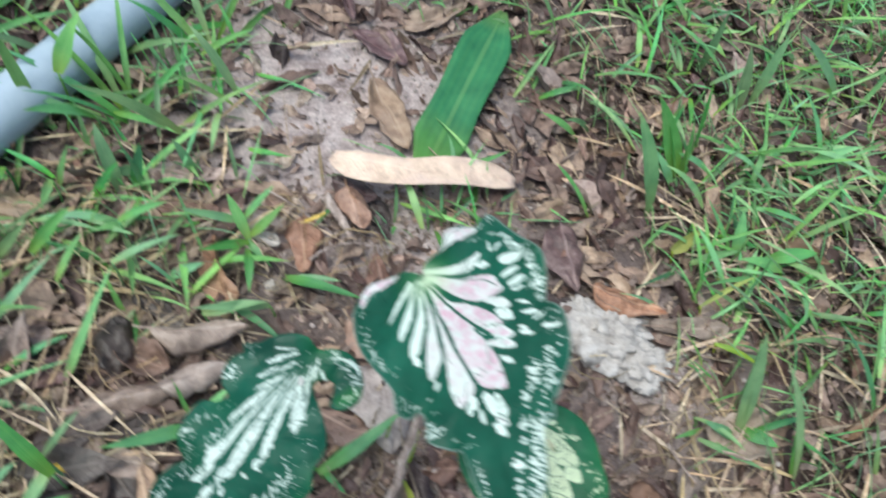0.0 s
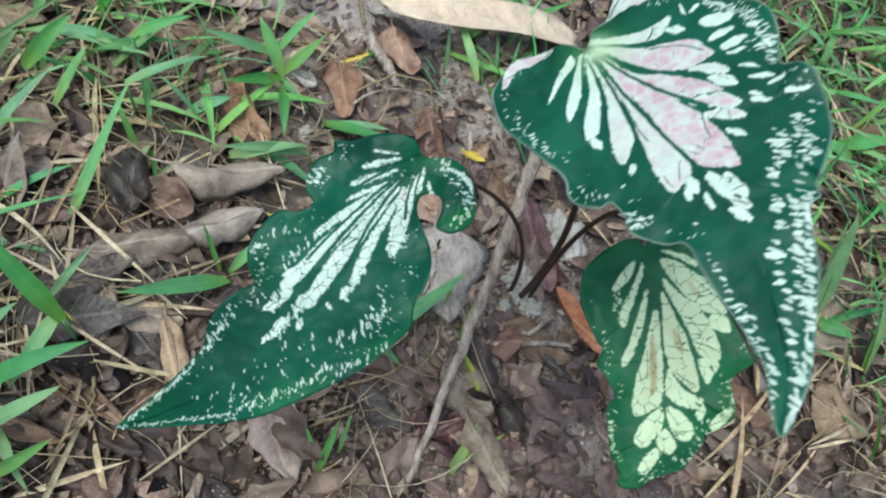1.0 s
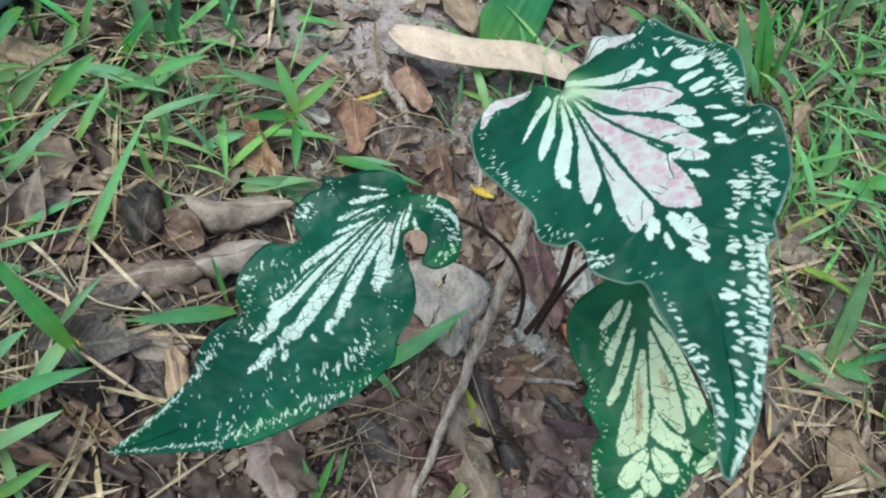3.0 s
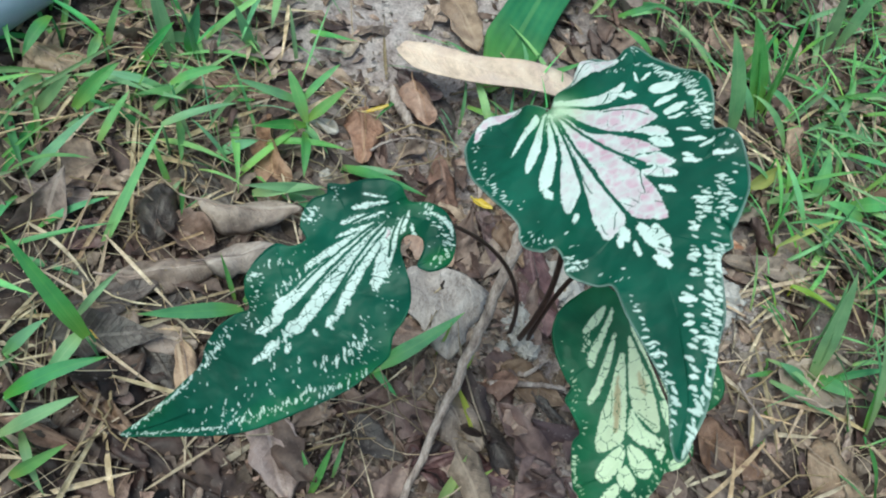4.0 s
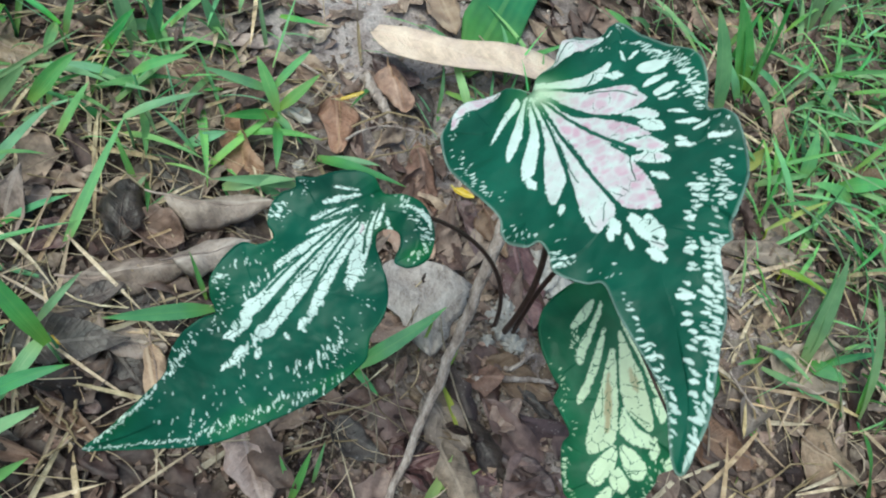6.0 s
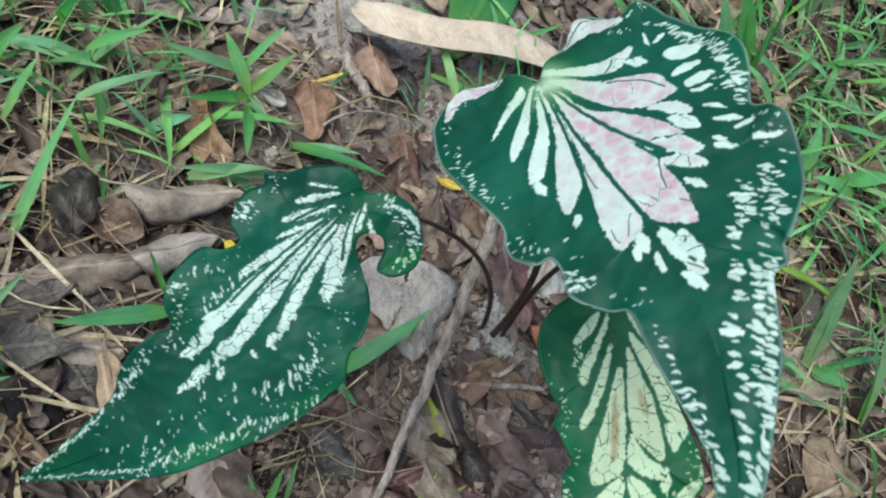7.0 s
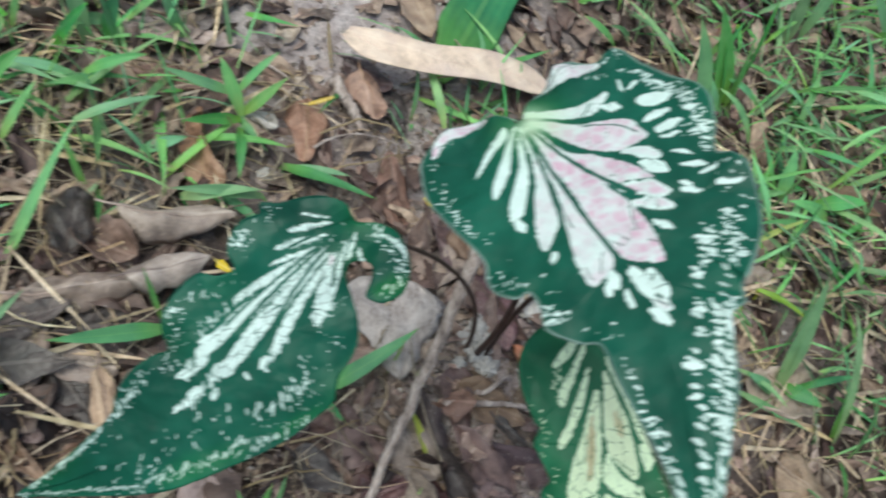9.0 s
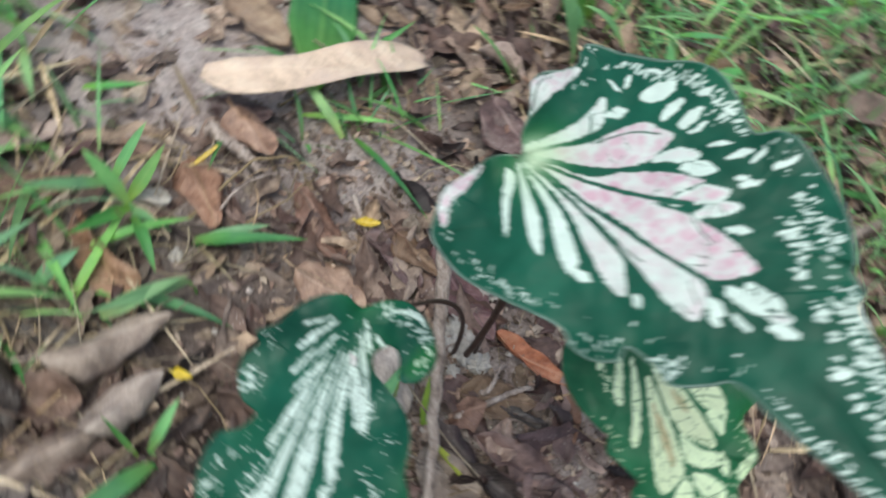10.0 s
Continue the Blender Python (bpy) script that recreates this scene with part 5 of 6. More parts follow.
leaf_carpet("damp_leaf_carpet", 200, DAMP, "layer of damp pinkish-brown dead leaves", "damp")
leaf_carpet("dark_leaf_carpet", 340, SHADED, "layer of brown dead leaves with shade put into their colour", "dark")


def grit(count, material, name, label, low, high, lumps):
    verts, faces = [], []
    while count:
        if rng.random() < 0.6:
            cx, cy, s = rng.choice(lumps)
            x, y = rng.gauss(cx, s), rng.gauss(cy, s)
        else:
            x, y = rng.uniform(-0.2, 1.2), rng.uniform(0.25, 1.3)
        count -= 1
        r = low + (high - low) * rng.random() ** 3
        m = pose(x, y, gz(x, y) + r * 0.3, rng.uniform(0, 360), rng.uniform(0, 360), 0)
        base = len(verts)
        for a, b, c in ((1, 0, 0), (-1, 0, 0), (0, 1, 0), (0, -1, 0), (0, 0, 1), (0, 0, -1)):
            d = r * rng.uniform(0.6, 1.2)
            verts.append(m @ Vector((a * d, b * d, c * d * 0.8)))
        for f in ((0, 2, 4), (2, 1, 4), (1, 3, 4), (3, 0, 4), (2, 0, 5), (1, 2, 5), (3, 1, 5), (0, 3, 5)):
            faces.append(tuple(base + k for k in f))
    stuff(name, verts, faces, material, label, "soil")


grit(3600, GRIT, "soil_crumbs", "pale grey-brown soil crumbs", 0.0008, 0.0042, [(0.31, 0.90, 0.08), (0.46, 0.42, 0.05), (0.64, 0.6, 0.05), (0.40, 0.48, 0.06), (0.36, 0.97, 0.06)])


def straws(count):
    """Thin dry stalks lying about, three-sided."""
    verts, faces = [], []
    spots = [(0.10, 0.60, 0.06), (0.08, 0.55, 0.06), (0.16, 0.60, 0.05), (0.04, 0.36, 0.05), (0.12, 0.40, 0.06), (0.03, 0.44, 0.05), (0.33, 0.40, 0.04), (0.78, 0.42, 0.08), (0.80, 0.85, 0.15), (0.95, 0.75, 0.15), (0.85, 0.6, 0.1), (0.22, 0.62, 0.06), (0.36, 0.74, 0.05)]
    while count:
        count -= 1
        if rng.random() < 0.72:
            cx, cy, s = rng.choice(spots)
            x, y = rng.gauss(cx, s), rng.gauss(cy, s)
        else:
            x, y = rng.uniform(-0.2, 1.2), rng.uniform(0.25, 1.3)
        if rng.random() < bare(x, y):
            continue
        length, r = rng.uniform(0.02, 0.12), rng.uniform(0.0003, 0.0011)
        h = rng.uniform(0, 6.283)
        z, bow = gz(x, y) + rng.uniform(0.001, 0.020), rng.gauss(0, 0.16) * length
        base = len(verts)
        for i in range(6):
            s = i / 5 - 0.5
            px, py = x + s * length * math.cos(h) - bow * (0.25 - s * s) * 4 * math.sin(h), y + s * length * math.sin(h) + bow * (0.25 - s * s) * 4 * math.cos(h)
            pz = max(gz(px, py) + r, z + 0.006 * math.sin(4 * s + h))
            w = r * (1.0 - 0.5 * (s + 0.5))
            for k in range(3):
                a = 2.094 * k
                verts.append((px - w * math.sin(h) * math.cos(a), py + w * math.cos(h) * math.cos(a), pz + w * math.sin(a)))
            if i:
                for k in range(3):
                    p, q = base + (i - 1) * 3 + k, base + (i - 1) * 3 + (k + 1) % 3
                    faces.append((p, q, q + 3, p + 3))
    stuff("straw", verts, faces, STRAW, "thin dry tan grass stalks lying on the litter", "straw")


straws(780)


# ---- large singles ----
def long_strip(name, points, width, material, label, category, across=0.35, taper=0.08, bluntness=0.5):
    """A long flat blade along a curve, slightly gutter-shaped."""
    path = bezier(points, 34)
    verts, faces, uvs = [], [], []
    for i, p in enumerate(path):
        s = i / 33
        way = path[min(i + 1, 33)] - path[max(i - 1, 0)]
        side = Vector((-way.y, way.x, 0)).normalized()
        w = width / 2 * min(1, (s + 0.02) / taper) ** bluntness * min(1, (1.02 - s) / taper) ** bluntness * (1 + 0.05 * math.sin(11 * s))
        for j in range(7):
            q = j / 3 - 1
            verts.append(p + side * w * q + Vector((0, 0, across * w * q * q + 0.0008 * math.sin(17 * s + 3 * q))))
            uvs.append((j / 6, s))
        if i:
            for j in range(6):
                k = (i - 1) * 7 + j
                faces.append((k, k + 1, k + 8, k + 7))
    centre = Vector(path[16])
    ob = new(name, link_mesh(name, [v - centre for v in verts], faces, material, uvs))
    ob.location = centre
    rib = [Vector(verts[i * 7 + 3]) - centre - Vector((0, 0, 0.0006)) for i in range(34)]
    part("midrib", link_mesh("midrib", *tube(rib, [0.0011] * 34, 6), material, [(0.5, 0.4)] * 204), ob)
    return tagged(thicken(ob, 0.0008), label, category)


long_strip("dry_leaf_strip", [(0.279, 0.732, 0.036), (0.338, 0.700, 0.044), (0.398, 0.756, 0.046), (0.474, 0.764, 0.016)], 0.034, LEAF_CREAM, "long cream-tan dry strip of leaf lying on the litter", "dead leaf", 0.2, 0.14, 0.5)
long_strip("green_leaf_strip", [(0.372, 0.742, 0.004), (0.396, 0.848, 0.010), (0.412, 0.905, 0.030), (0.439, 1.009, 0.030)], 0.058, BROAD_GREEN, "broad dark green strap leaf with a browned tip", "leaf", 0.2, 0.22, 0.8)

# the pipe
verts, faces = tube([(-0.442 + 0.847 * k / 12, -0.400 + 2.246 * k / 12, 0.026) for k in range(13)], [0.027] * 13, 40)
pipe = tagged(new("pipe", link_mesh("pipe", verts, faces, PIPE)), "blue-grey plastic pipe half hidden in the grass", "pipe")


def twig(points, thick, label, knots=1.0, seed=0):
    r = random.Random(seed)
    path = bezier(points, 30)
    path = [p + Vector((r.gauss(0, 1), r.gauss(0, 1), 0)) * thick * 0.22 * knots for p in path]
    radii = [thick / 2 * (1 - 0.45 * i / 29) * (1 + 0.12 * knots * r.uniform(-1, 1)) for i in range(30)]
    return tagged(new("twig", link_mesh("twig", *tube(path, radii, 9), WOOD)), label, "twig")


for points, thick, label in [
    ([(0.406, 0.556, 0.118), (0.400, 0.500, 0.086), (0.391, 0.430, 0.030), (0.374, 0.340, 0.003)], 0.0102, "dry grey-brown twig leaning beside the plant"),
    ([(0.641, 0.511, 0.010), (0.650, 0.483, 0.020), (0.675, 0.474, 0.008)], 0.003, "thin dark twig on the litter"),
    ([(0.279, 0.699, 0.012), (0.304, 0.673, 0.012), (0.320, 0.653, 0.010)], 0.012, "dark twig end among dead leaves"),
    ([(0.423, 0.448, 0.006), (0.456, 0.459, 0.010), (0.487, 0.462, 0.006)], 0.006, "thin brown twig pressed into the soil"),
    ([(0.384, 0.635, 0.006), (0.388, 0.599, 0.012), (0.388, 0.570, 0.006)], 0.005, "short pale twig on litter"),
    ([(0.223, 0.692, 0.010), (0.245, 0.681, 0.018), (0.260, 0.679, 0.008)], 0.003, "thin dry forked twig"),
    ([(0.446, 0.464, 0.006), (0.455, 0.458, 0.014), (0.462, 0.486, 0.010), (0.474, 0.482, 0.005)], 0.0042, "pale curled rootlet on the soil"),
    ([(0.281, 0.619, 0.020), (0.303, 0.652, 0.026), (0.353, 0.653, 0.012)], 0.0024, "thin bent dry stalk"),
]:
    twig(points, thick, label, 0.35, seed=int(thick * 1e5))


def stalk(points, thick, rise, seed):
    """A dry grass stalk lying on the litter, kinked where it broke."""
    r = random.Random(seed)
    path = []
    for (xa, ya), (xb, yb) in zip(points, points[1:]):
        for k in range(5):
            f = k / 5
            path.append(Vector((xa + (xb - xa) * f, ya + (yb - ya) * f, 0)))
    path.append(Vector((*points[-1], 0)))
    last = len(path) - 1
    path = [Vector((p.x + r.gauss(0, 0.0006), p.y + r.gauss(0, 0.0006), gz(p.x, p.y) + 0.006 + rise * math.sin(math.pi * i / last))) for i, p in enumerate(path)]
    radii = [thick / 2 * (1 - 0.5 * i / last) for i in range(last + 1)]
    return tagged(new("straw_stalk", link_mesh("straw_stalk", *tube(path, radii, 6), STRAW)), "pale dry kinked grass stalk on the litter", "straw", "dry stalks")


for k, points in enumerate([
    [(0.113, 0.566), (0.138, 0.567), (0.181, 0.562)],
    [(0.137, 0.570), (0.147, 0.546), (0.157, 0.514)],
    [(0.030, 0.561), (0.059, 0.570), (0.083, 0.581)],
    [(0.101, 0.621), (0.113, 0.613), (0.122, 0.608)],
    [(0.299, 0.616), (0.330, 0.627), (0.361, 0.658)],
    [(0.261, 0.626), (0.309, 0.664), (0.341, 0.663), (0.351, 0.649)],
    [(0.227, 0.693), (0.245, 0.689), (0.260, 0.679)],
    [(0.340, 0.725), (0.379, 0.741), (0.416, 0.757)],
    [(0.654, 0.412), (0.689, 0.441), (0.765, 0.459)],
    [(0.703, 0.426), (0.719, 0.441), (0.733, 0.452)],
]):
    stalk(points, 0.0026 - 0.0002 * (k % 5), 0.008 + 0.004 * (k % 3), k)
for k, points in enumerate([
    [(0.676, 0.484), (0.708, 0.504), (0.752, 0.529)],
    [(0.639, 0.512), (0.658, 0.485), (0.670, 0.463)],
    [(0.654, 0.508), (0.670, 0.526), (0.687, 0.543)],
    [(0.135, 0.364), (0.163, 0.350), (0.172, 0.341), (0.200, 0.330)],
    [(0.161, 0.369), (0.164, 0.360), (0.166, 0.353)],
    [(0.153, 0.316), (0.161, 0.329), (0.167, 0.340)],
    [(0.298, 0.362), (0.329, 0.378), (0.355, 0.388)],
    [(0.125, 0.474), (0.133, 0.496), (0.147, 0.531)],
    [(0.091, 0.511), (0.090, 0.477), (0.086, 0.448)],
    [(0.314, 0.393), (0.343, 0.406), (0.365, 0.424)],
]):
    stalk(points, 0.0028 - 0.0003 * (k % 4), 0.008 + 0.003 * (k % 3), 40 + k)

def stone(x, y, size, flat, label, seed, material=CHALK, name="stone"):
    bm = bmesh.new()
    bmesh.ops.create_icosphere(bm, subdivisions=5, radius=1)
    shift = Vector((seed, seed * 0.7, 0))
    for v in bm.verts:
        d = 1 + 0.4 * noise.noise(v.co * 1.4 + shift) + 0.3 * noise.noise(v.co * 3.3 + shift)
        # chipped facets: cells of their own height, with crumbs on them
        d += 0.12 * noise.cell(v.co * 3.2 + shift) + 0.05 * noise.cell(v.co * 7 + shift) + 0.14 * noise.noise(v.co * 8 + shift) + 0.08 * noise.noise(v.co * 19 + shift)
        v.co = Vector((v.co.x * d * size[0], v.co.y * d * size[1], v.co.z * d * flat))
    me = bpy.data.meshes.new(name)
    bm.to_mesh(me)
    bm.free()
    me.materials.append(material)
    me.polygons.foreach_set("use_smooth", [True] * len(me.polygons))
    ob = tagged(new(name, me), label, "stone")
    ob.location = (x, y, gz(x, y) + flat * 0.25)
    return ob


for x, y, a, b, c, label in [
    (0.582, 0.613, 0.04, 0.034, 0.022, "large crumbly whitish stone"),
    (0.617, 0.590, 0.03, 0.026, 0.016, "crumbly whitish stone beside a larger one"),
    (0.555, 0.626, 0.022, 0.02, 0.014, "small whitish crumbly stone"),
    (0.441, 0.506, 0.013, 0.016, 0.011, "whitish stone at the plant's foot"),
    (0.452, 0.488, 0.01, 0.009, 0.008, "small white stone at the plant's foot"),
    (0.392, 0.498, 0.01, 0.009, 0.007, "small grey pebble on the soil"),
    (0.475, 0.556, 0.018, 0.026, 0.012, "pale lichen-covered stone at the plant's foot"),
    (0.250, 0.597, 0.005, 0.005, 0.005, "tiny white pebble on litter"),
    (0.398, 0.384, 0.004, 0.004, 0.004, "tiny white pebble on litter"),
    (0.474, 0.416, 0.007, 0.006, 0.005, "small pale pebble on soil"),
    (0.429, 0.484, 0.005, 0.006, 0.005, "tiny pale pebble on soil"),
]:
    stone(x, y, (a, b), c, label, x * 37 + y * 11)


# ---- grass ----
def blade(root, tip, width, arch, seed, segments=11):
    """A creased, tapering blade from root to tip; arch lifts its middle."""
    r = random.Random(seed)
    root, tip = Vector(root), Vector(tip)
    span = (tip - root).length
    middle = (root + tip) / 2 + Vector((r.gauss(0, 0.03), r.gauss(0, 0.03), arch)) * span
    path = bezier([root, middle, tip], segments)
    verts, faces, uvs = [], [], []
    for i, p in enumerate(path):
        s = i / (segments - 1)
        way = path[min(i + 1, segments - 1)] - path[max(i - 1, 0)]
        side = way.cross(Vector((0.15, -0.2, 1))).normalized()
        up = side.cross(way).normalized()
        roll = r.gauss(0, 0.02) + 0.5 * math.sin(s * 2 + seed)
        side, up = side * math.cos(roll) + up * math.sin(roll), up * math.cos(roll) - side * math.sin(roll)
        w = width / 2 * min(1.0, 0.45 + 2.2 * s) * max(0.02, 1 - s ** 2.6)
        for q in (-1, -0.5, 0, 0.5, 1):
            verts.append(p + side * w * q + up * abs(q) * w * 0.28)
            uvs.append((q / 2 + 0.5, s))
        if i:
            for j in range(4):
                k = (i - 1) * 5 + j
                faces.append((k, k + 1, k + 6, k + 5))
    return verts, faces, uvs


def tuft(rows, label, material=GRASS):
    """A grass plant whose blades are given as root, tip and width in millimetres."""
    x, y = rows[0][0] / 1000, rows[0][1] / 1000
    plant = tagged(new("grass_plant"), label, "grass", "grass plants")
    plant.location = (x, y, gz(x, y))
    for k, (x0, y0, z0, x1, y1, z1, w) in enumerate(rows):
        base, end = Vector((x0, y0, z0)) / 1000, Vector((x1, y1, z1)) / 1000
        base.z += gz(base.x, base.y)
        verts, faces, uvs = blade(base - plant.location, end - plant.location, w / 1000, 0.10 + 0.05 * (k % 3), int(x0 * 3 + y1))
        part("blade", link_mesh("blade", verts, faces, material, uvs), plant)
        if z0 > 6:
            foot = Vector((base.x + 0.006, base.y - 0.004, gz(base.x, base.y)))
            stem = bezier([foot - plant.location, (foot + base) / 2 + Vector((0.003, 0, 0)) - plant.location, base - plant.location], 6)
            part("stem", link_mesh("stem", *tube(stem, [0.0011] * 6, 6), material, [(0.2, 0.3)] * 36), plant)


tuft([
    (212, 644, 25, 157, 633, 40, 8.6),
    (212, 644, 25, 236, 666, 60, 8.5),
    (221, 631, 18, 195, 656, 45, 11.4),
    (221, 634, 18, 247, 662, 40, 9.8),
    (222, 628, 18, 183, 603, 25, 9.6),
    (223, 619, 22, 235, 577, 12, 9.5),
    (220, 630, 15, 248, 609, 10, 8),
], "green grass plant with broad blades beside dead leaves")
tuft([
    (111, 468, 6, 132, 553, 70, 8.8),
    (122, 566, 45, 170, 602, 50, 9.2),
    (113, 608, 40, 152, 625, 60, 8.3),
    (40, 506, 10, 78, 558, 50, 8.2),
    (50, 570, 25, 73, 608, 45, 12.5),
    (74, 554, 10, 88, 589, 40, 9),
    (65, 469, 8, 105, 504, 20, 7),
], "green grass plant with a long arching blade")
tuft([
    (261, 603, 14, 338, 587, 26, 12.7),
    (200, 551, 14, 255, 568, 22, 11.8),
    (255, 571, 14, 192, 548, 20, 9.7),
    (162, 576, 10, 190, 597, 16, 10.6),
    (262, 603, 10, 314, 604, 20, 8.9),
    (189, 602, 10, 263, 616, 15, 7.9),
], "green grass plant spreading at the clearing's rim")
tuft([
    (224, 451, 14, 163, 414, 40, 12.6),
    (217, 458, 10, 199, 476, 40, 4),
    (223, 460, 10, 243, 486, 20, 8.1),
], "grass blade growing out beneath the long leaf")
tuft([
    (139, 390, 40, 79, 425, 90, 13),
    (135, 397, 35, 120, 348, 20, 10.6),
    (106, 342, 30, 162, 375, 60, 12),
    (113, 320, 30, 156, 347, 60, 11),
    (127, 299, 20, 159, 320, 50, 9.2),
    (121, 326, 20, 150, 293, 10, 6.7),
    (90, 371, 20, 112, 395, 40, 8.8),
    (125, 403, 30, 143, 438, 50, 5.8),
], "green grass plant with broad arching blades")
tuft([
    (328, 432, 12, 386, 486, 40, 12.8),
    (331, 435, 12, 354, 418, 8, 6.4),
    (327, 434, 12, 309, 434, 16, 4.9),
    (334, 436, 12, 363, 453, 24, 4.9),
], "grass blade across a bleached leaf")
tuft([
    (398, 448, 4, 402, 478, 45, 8.5),
    (399, 436, 10, 424, 394, 6, 7.5),
    (403, 351, 4, 410, 383, 30, 8.7),
    (410, 363, 4, 434, 381, 20, 6.4),
    (377, 461, 4, 378, 476, 40, 3.5),
], "thin yellow-green grass shoots at the plant's foot", GRASS_YELLOW)
tuft([
    (310, 331, 4, 315, 363, 40, 6.9),
    (310, 343, 4, 296, 357, 30, 3.7),
    (323, 350, 4, 322, 370, 40, 3.3),
    (73, 432, 6, 94, 403, 6, 5.2),
], "small grass shoots in the litter")
tuft([
    (664, 833, 8, 597, 849, 110, 25.1),
    (656, 818, 8, 573, 819, 80, 9.4),
    (669, 831, 8, 648, 854, 90, 10.6),
    (677, 847, 8, 663, 889, 110, 11.5),
    (660, 816, 8, 607, 824, 60, 11.8),
    (672, 825, 8, 660, 840, 50, 9.1),
], "tall grass plant with an upright broad blade")
tuft([
    (716, 538, 10, 703, 605, 90, 15.3),
    (721, 539, 10, 749, 524, 20, 14.4),
    (712, 531, 10, 671, 534, 25, 11.4),
    (721, 542, 10, 709, 573, 50, 9.1),
    (727, 538, 10, 781, 557, 30, 8),
], "green grass plant on the litter")
tuft([
    (770, 505, 10, 732, 551, 80, 12.9),
    (768, 429, 10, 722, 465, 60, 15),
    (785, 491, 10, 749, 526, 80, 11.7),
    (752, 503, 10, 710, 525, 50, 6.4),
    (780, 520, 10, 786, 506, 30, 9.4),
], "green grass plant with drooping blades")
tuft([
    (732, 741, 8, 722, 777, 50, 14.9),
    (762, 736, 20, 822, 754, 30, 17),
    (716, 729, 60, 803, 692, 10, 4.4),
    (712, 761, 10, 756, 749, 20, 12.1),
    (675, 714, 12, 736, 742, 20, 10.2),
    (663, 744, 40, 688, 685, 6, 4.2),
], "green grass plant behind the clearing")
tuft([
    (650, 719, 20, 677, 743, 40, 18.3),
    (680, 661, 20, 735, 698, 40, 6.3),
    (693, 621, 20, 748, 597, 20, 6.8),
], "yellowing grass blade beside the caladium", GRASS_YELLOW)
tuft([
    (103, 670, 10, 110, 680, 60, 12.1),
    (155, 694, 10, 136, 692, 60, 9.7),
    (72, 642, 8, 97, 661, 50, 8.4),
    (41, 641, 30, 37, 620, 10, 8.5),
    (10, 596, 20, 3, 557, 20, 9.5),
    (-1, 645, 30, -8, 605, 15, 12.3),
    (42, 649, 10, 55, 660, 60, 9.7),
    (17, 565, 10, 39, 594, 30, 10.6),
    (35, 602, 25, 98, 600, 30, 8.1),
    (114, 666, 8, 95, 673, 60, 8.4),
], "green grass plant near the pipe")
tuft([
    (52, 723, 30, 17, 672, 80, 16.1),
    (129, 733, 20, 46, 702, 90, 12),
    (96, 655, 10, 66, 691, 60, 14.5),
    (125, 781, 8, 104, 798, 80, 7.1),
    (15, 742, 60, 35, 771, 110, 17.8),
    (-4, 720, 30, -18, 723, 110, 12.4),
    (81, 832, 8, 73, 815, 90, 8.8),
    (102, 692, 8, 78, 649, 30, 10.7),
    (167, 802, 8, 107, 837, 60, 10.2),
], "green grass plant hanging over the pipe")
tuft([
    (72, 744, 8, -58, 742, 74, 10),
    (66, 752, 8, -40, 792, 82, 9),
    (78, 738, 8, 2, 700, 70, 8),
    (60, 764, 8, -14, 826, 90, 9),
    (70, 758, 8, 40, 838, 96, 7),
    (80, 748, 8, 126, 800, 60, 8),
    (64, 736, 8, -70, 712, 66, 7),
    (76, 760, 8, 10, 770, 100, 6),
], "green grass plant whose blades arch over the pipe")
tuft([
    (118, 858, 8, 30, 872, 84, 9),
    (122, 866, 8, 62, 930, 90, 8),
    (112, 852, 8, 44, 834, 76, 8),
    (126, 872, 8, 150, 940, 70, 7),
    (116, 848, 8, 172, 862, 50, 7),
], "green grass plant leaning on the pipe")
tuft([
    (627, 766, 8, 574, 820, 110, 24.6),
    (560, 748, 8, 504, 768, 60, 15.4),
    (635, 836, 8, 640, 871, 90, 7.7),
    (663, 827, 8, 616, 855, 90, 13.8),
    (545, 852, 8, 492, 852, 40, 12.1),
    (755, 961, 8, 731, 991, 90, 17.7),
], "grass plant with a bright broad blade")
tuft([
    (721, 763, 8, 707, 794, 60, 12.3),
    (784, 732, 12, 724, 722, 30, 13.9),
    (781, 989, 8, 789, 1031, 90, 14.7),
    (883, 796, 8, 806, 822, 70, 15.1),
    (839, 894, 8, 887, 903, 60, 12.6),
    (713, 1027, 8, 707, 1042, 90, 14.5),
    (911, 1030, 8, 805, 1037, 90, 15.4),
], "grass plant in the thick grass beyond")
tuft([
    (776, 665, 30, 688, 666, 90, 6.4),
    (772, 500, 8, 705, 568, 110, 9.3),
    (867, 579, 8, 762, 624, 110, 7.3),
    (865, 603, 8, 817, 641, 100, 5.3),
    (714, 562, 8, 711, 608, 70, 11),
    (669, 541, 12, 714, 514, 20, 8.1),
], "long thin grass stalks in the litter")


tuft([
    (402, 700, 4, 392, 742, 30, 3.2),
    (410, 706, 4, 430, 728, 26, 2.6),
    (404, 708, 4, 372, 716, 22, 2.4),
    (414, 712, 4, 418, 752, 34, 2.8),
    (396, 704, 4, 380, 696, 16, 2.2),
], "fine green grass shoots beside the dry strip")
tuft([
    (356, 690, 4, 352, 664, 22, 4.6),
    (354, 694, 4, 345, 722, 34, 4.0),
    (360, 688, 4, 374, 668, 18, 2.6),
    (352, 686, 4, 330, 690, 20, 2.2),
], "thin green grass shoots among brown leaves")
tuft([
    (452, 738, 4, 476, 752, 24, 2.8),
    (448, 744, 4, 436, 772, 36, 3.0),
    (456, 730, 4, 482, 724, 18, 2.4),
    (444, 734, 4, 424, 728, 16, 2.2),
], "fine green grass shoots behind the large leaf")


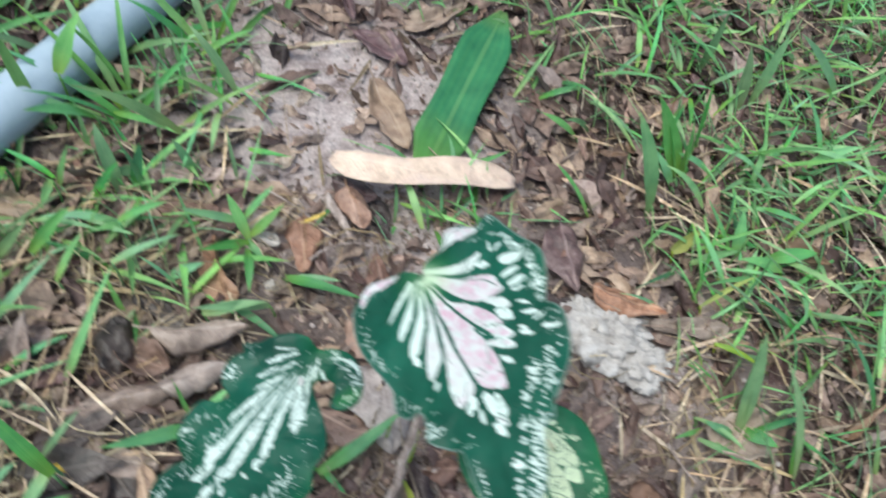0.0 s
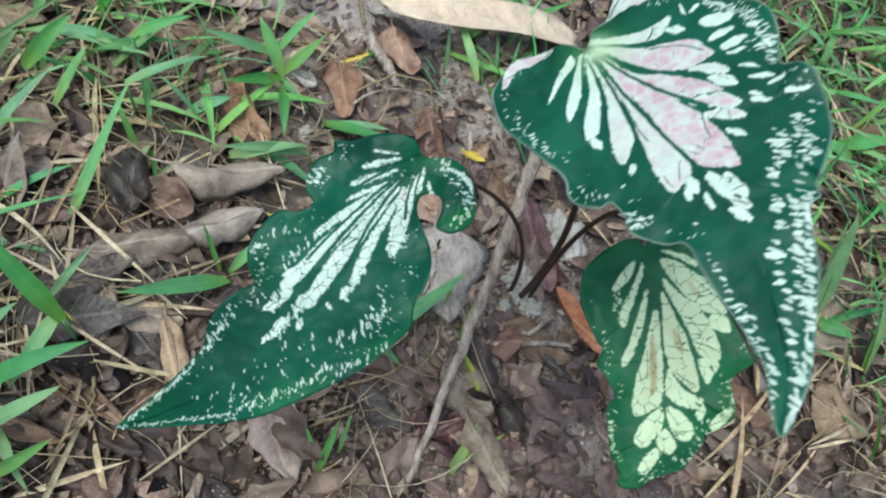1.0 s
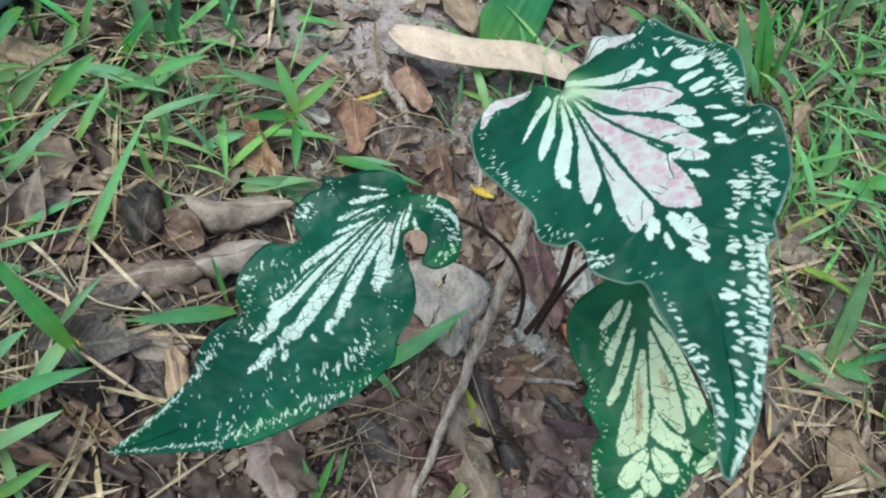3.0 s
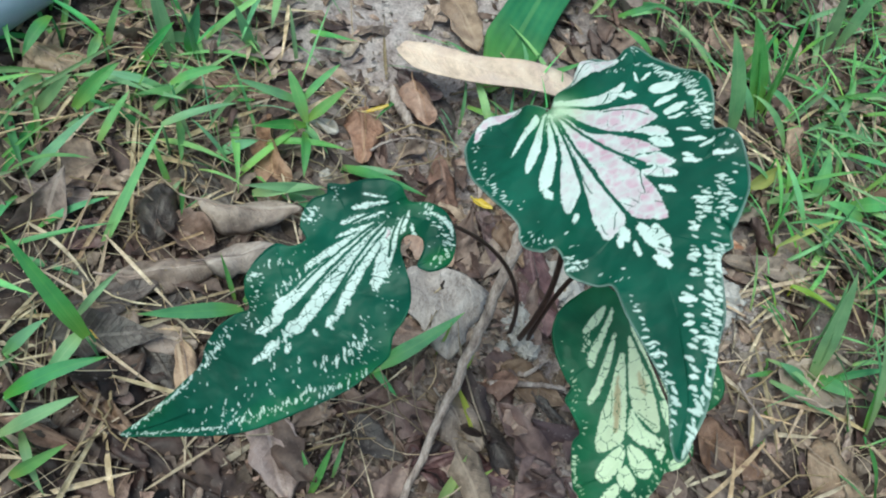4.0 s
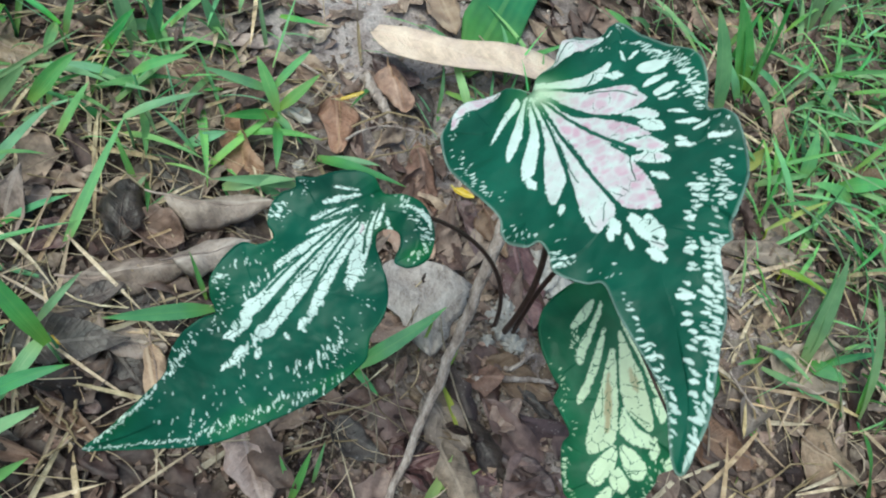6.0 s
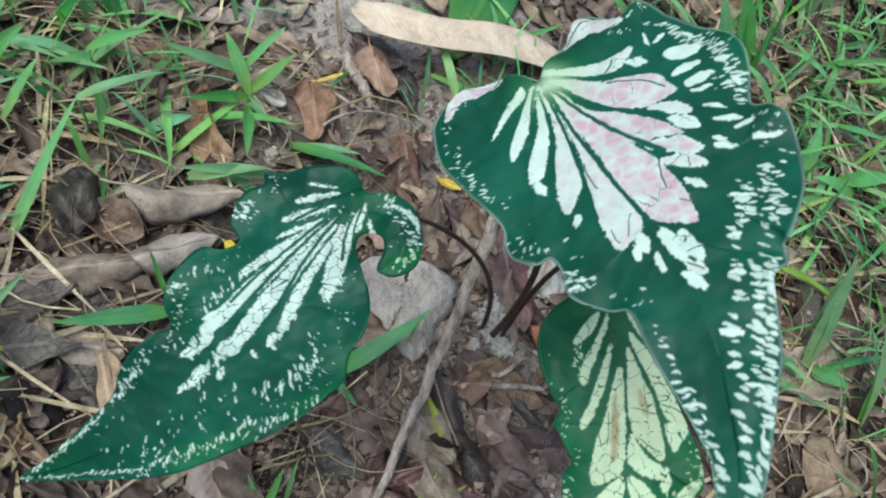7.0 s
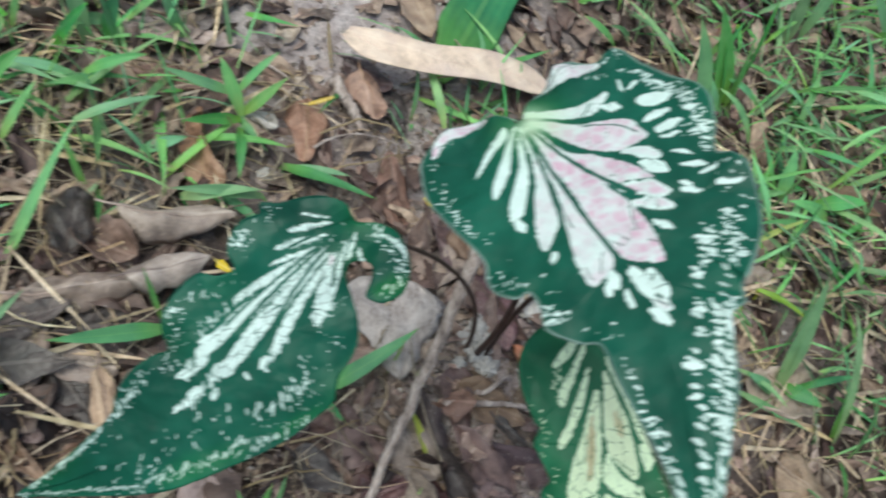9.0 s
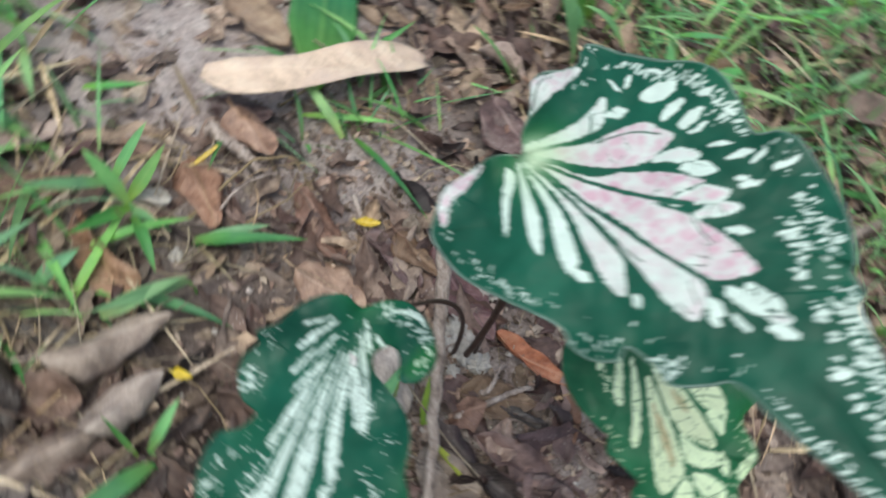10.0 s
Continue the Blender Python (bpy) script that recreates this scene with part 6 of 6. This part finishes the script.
def lawn(name, count, low, high, wide, label, seed, upright=0.5, reach_out=False):
    """Loose grass between the plants, thick where it grows thick."""
    r = random.Random(seed)
    verts, faces, uvs = [], [], []
    while count:
        if reach_out:
            x, y = r.gauss(0.55, 1.15), r.gauss(0.85, 1.1)
            if -0.4 < x < 1.5 and -0.1 < y < 1.65 or r.random() > 0.25 + float(value_noise(np.array(x * 2.5), np.array(y * 2.5), 8)):
                continue
        else:
            x, y = r.uniform(-0.4, 1.5), r.uniform(0.15, 1.65)
            if r.random() > grassy(x, y):
                continue
        count -= 1
        length, h = r.uniform(low, high), r.uniform(0, 6.283)
        rise = length * min(0.95, max(0.1, r.gauss(upright, 0.22)))
        reach = math.sqrt(max(1e-6, length ** 2 - rise ** 2))
        z = gz(x, y) + (r.uniform(0.0, 0.02) if r.random() < 0.5 else 0.0)
        a, b, c = blade((x, y, z), (x + reach * math.cos(h), y + reach * math.sin(h), z + rise), r.uniform(*wide), r.uniform(0.02, 0.3), r.randint(0, 9999), 7)
        k = len(verts)
        verts += a
        uvs += c
        faces += [tuple(k + i for i in f) for f in b]
    stuff(name, verts, faces, GRASS_FILL, label, "grass", uvs)


lawn("grass", 2500, 0.045, 0.12, (0.0038, 0.009), "bright green grass blades among the litter", 3, 0.36)
lawn("fine_grass", 3000, 0.03, 0.09, (0.0009, 0.0026), "fine thin green grass stalks", 4, 0.5)
lawn("short_grass", 2300, 0.02, 0.06, (0.002, 0.0055), "short fresh green grass between longer blades", 8, 0.4)


def thatch(count):
    """Flat dead grass blades, matted between the green ones and among the litter."""
    r = random.Random(15)
    spots = [(0.08, 0.58, 0.07), (0.06, 0.38, 0.07), (0.12, 0.70, 0.08), (0.85, 0.7, 0.15), (0.75, 0.6, 0.12), (0.95, 0.85, 0.15), (0.7, 0.8, 0.08), (0.66, 0.50, 0.06), (0.13, 0.38, 0.05)]
    verts, faces, uvs = [], [], []
    while count:
        if r.random() < 0.26:
            cx, cy, s = r.choice(spots)
            x, y = r.gauss(cx, s), r.gauss(cy, s)
        else:
            x, y = r.uniform(-0.4, 1.5), r.uniform(0.15, 1.65)
            if r.random() > grassy(x, y) + 0.03:
                continue
        count -= 1
        length, h = r.uniform(0.025, 0.11), r.uniform(0, 6.283)
        z = gz(x, y) + r.uniform(0.001, 0.02)
        end = (x + length * math.cos(h), y + length * math.sin(h))
        a, b, c = blade((x, y, z), (*end, gz(*end) + r.uniform(0.001, 0.02)), r.uniform(0.0012, 0.005), r.uniform(-0.02, 0.12), r.randint(0, 9999), 7)
        k = len(verts)
        verts += a
        uvs += c
        faces += [tuple(k + i for i in f) for f in b]
    stuff("dry_grass", verts, faces, STRAW, "flat dry tan grass blades matted on the ground", "grass", uvs)


thatch(1100)
lawn("outer_grass", 6500, 0.05, 0.13, (0.005, 0.012), "green grass round the clearing", 6, 0.4, True)
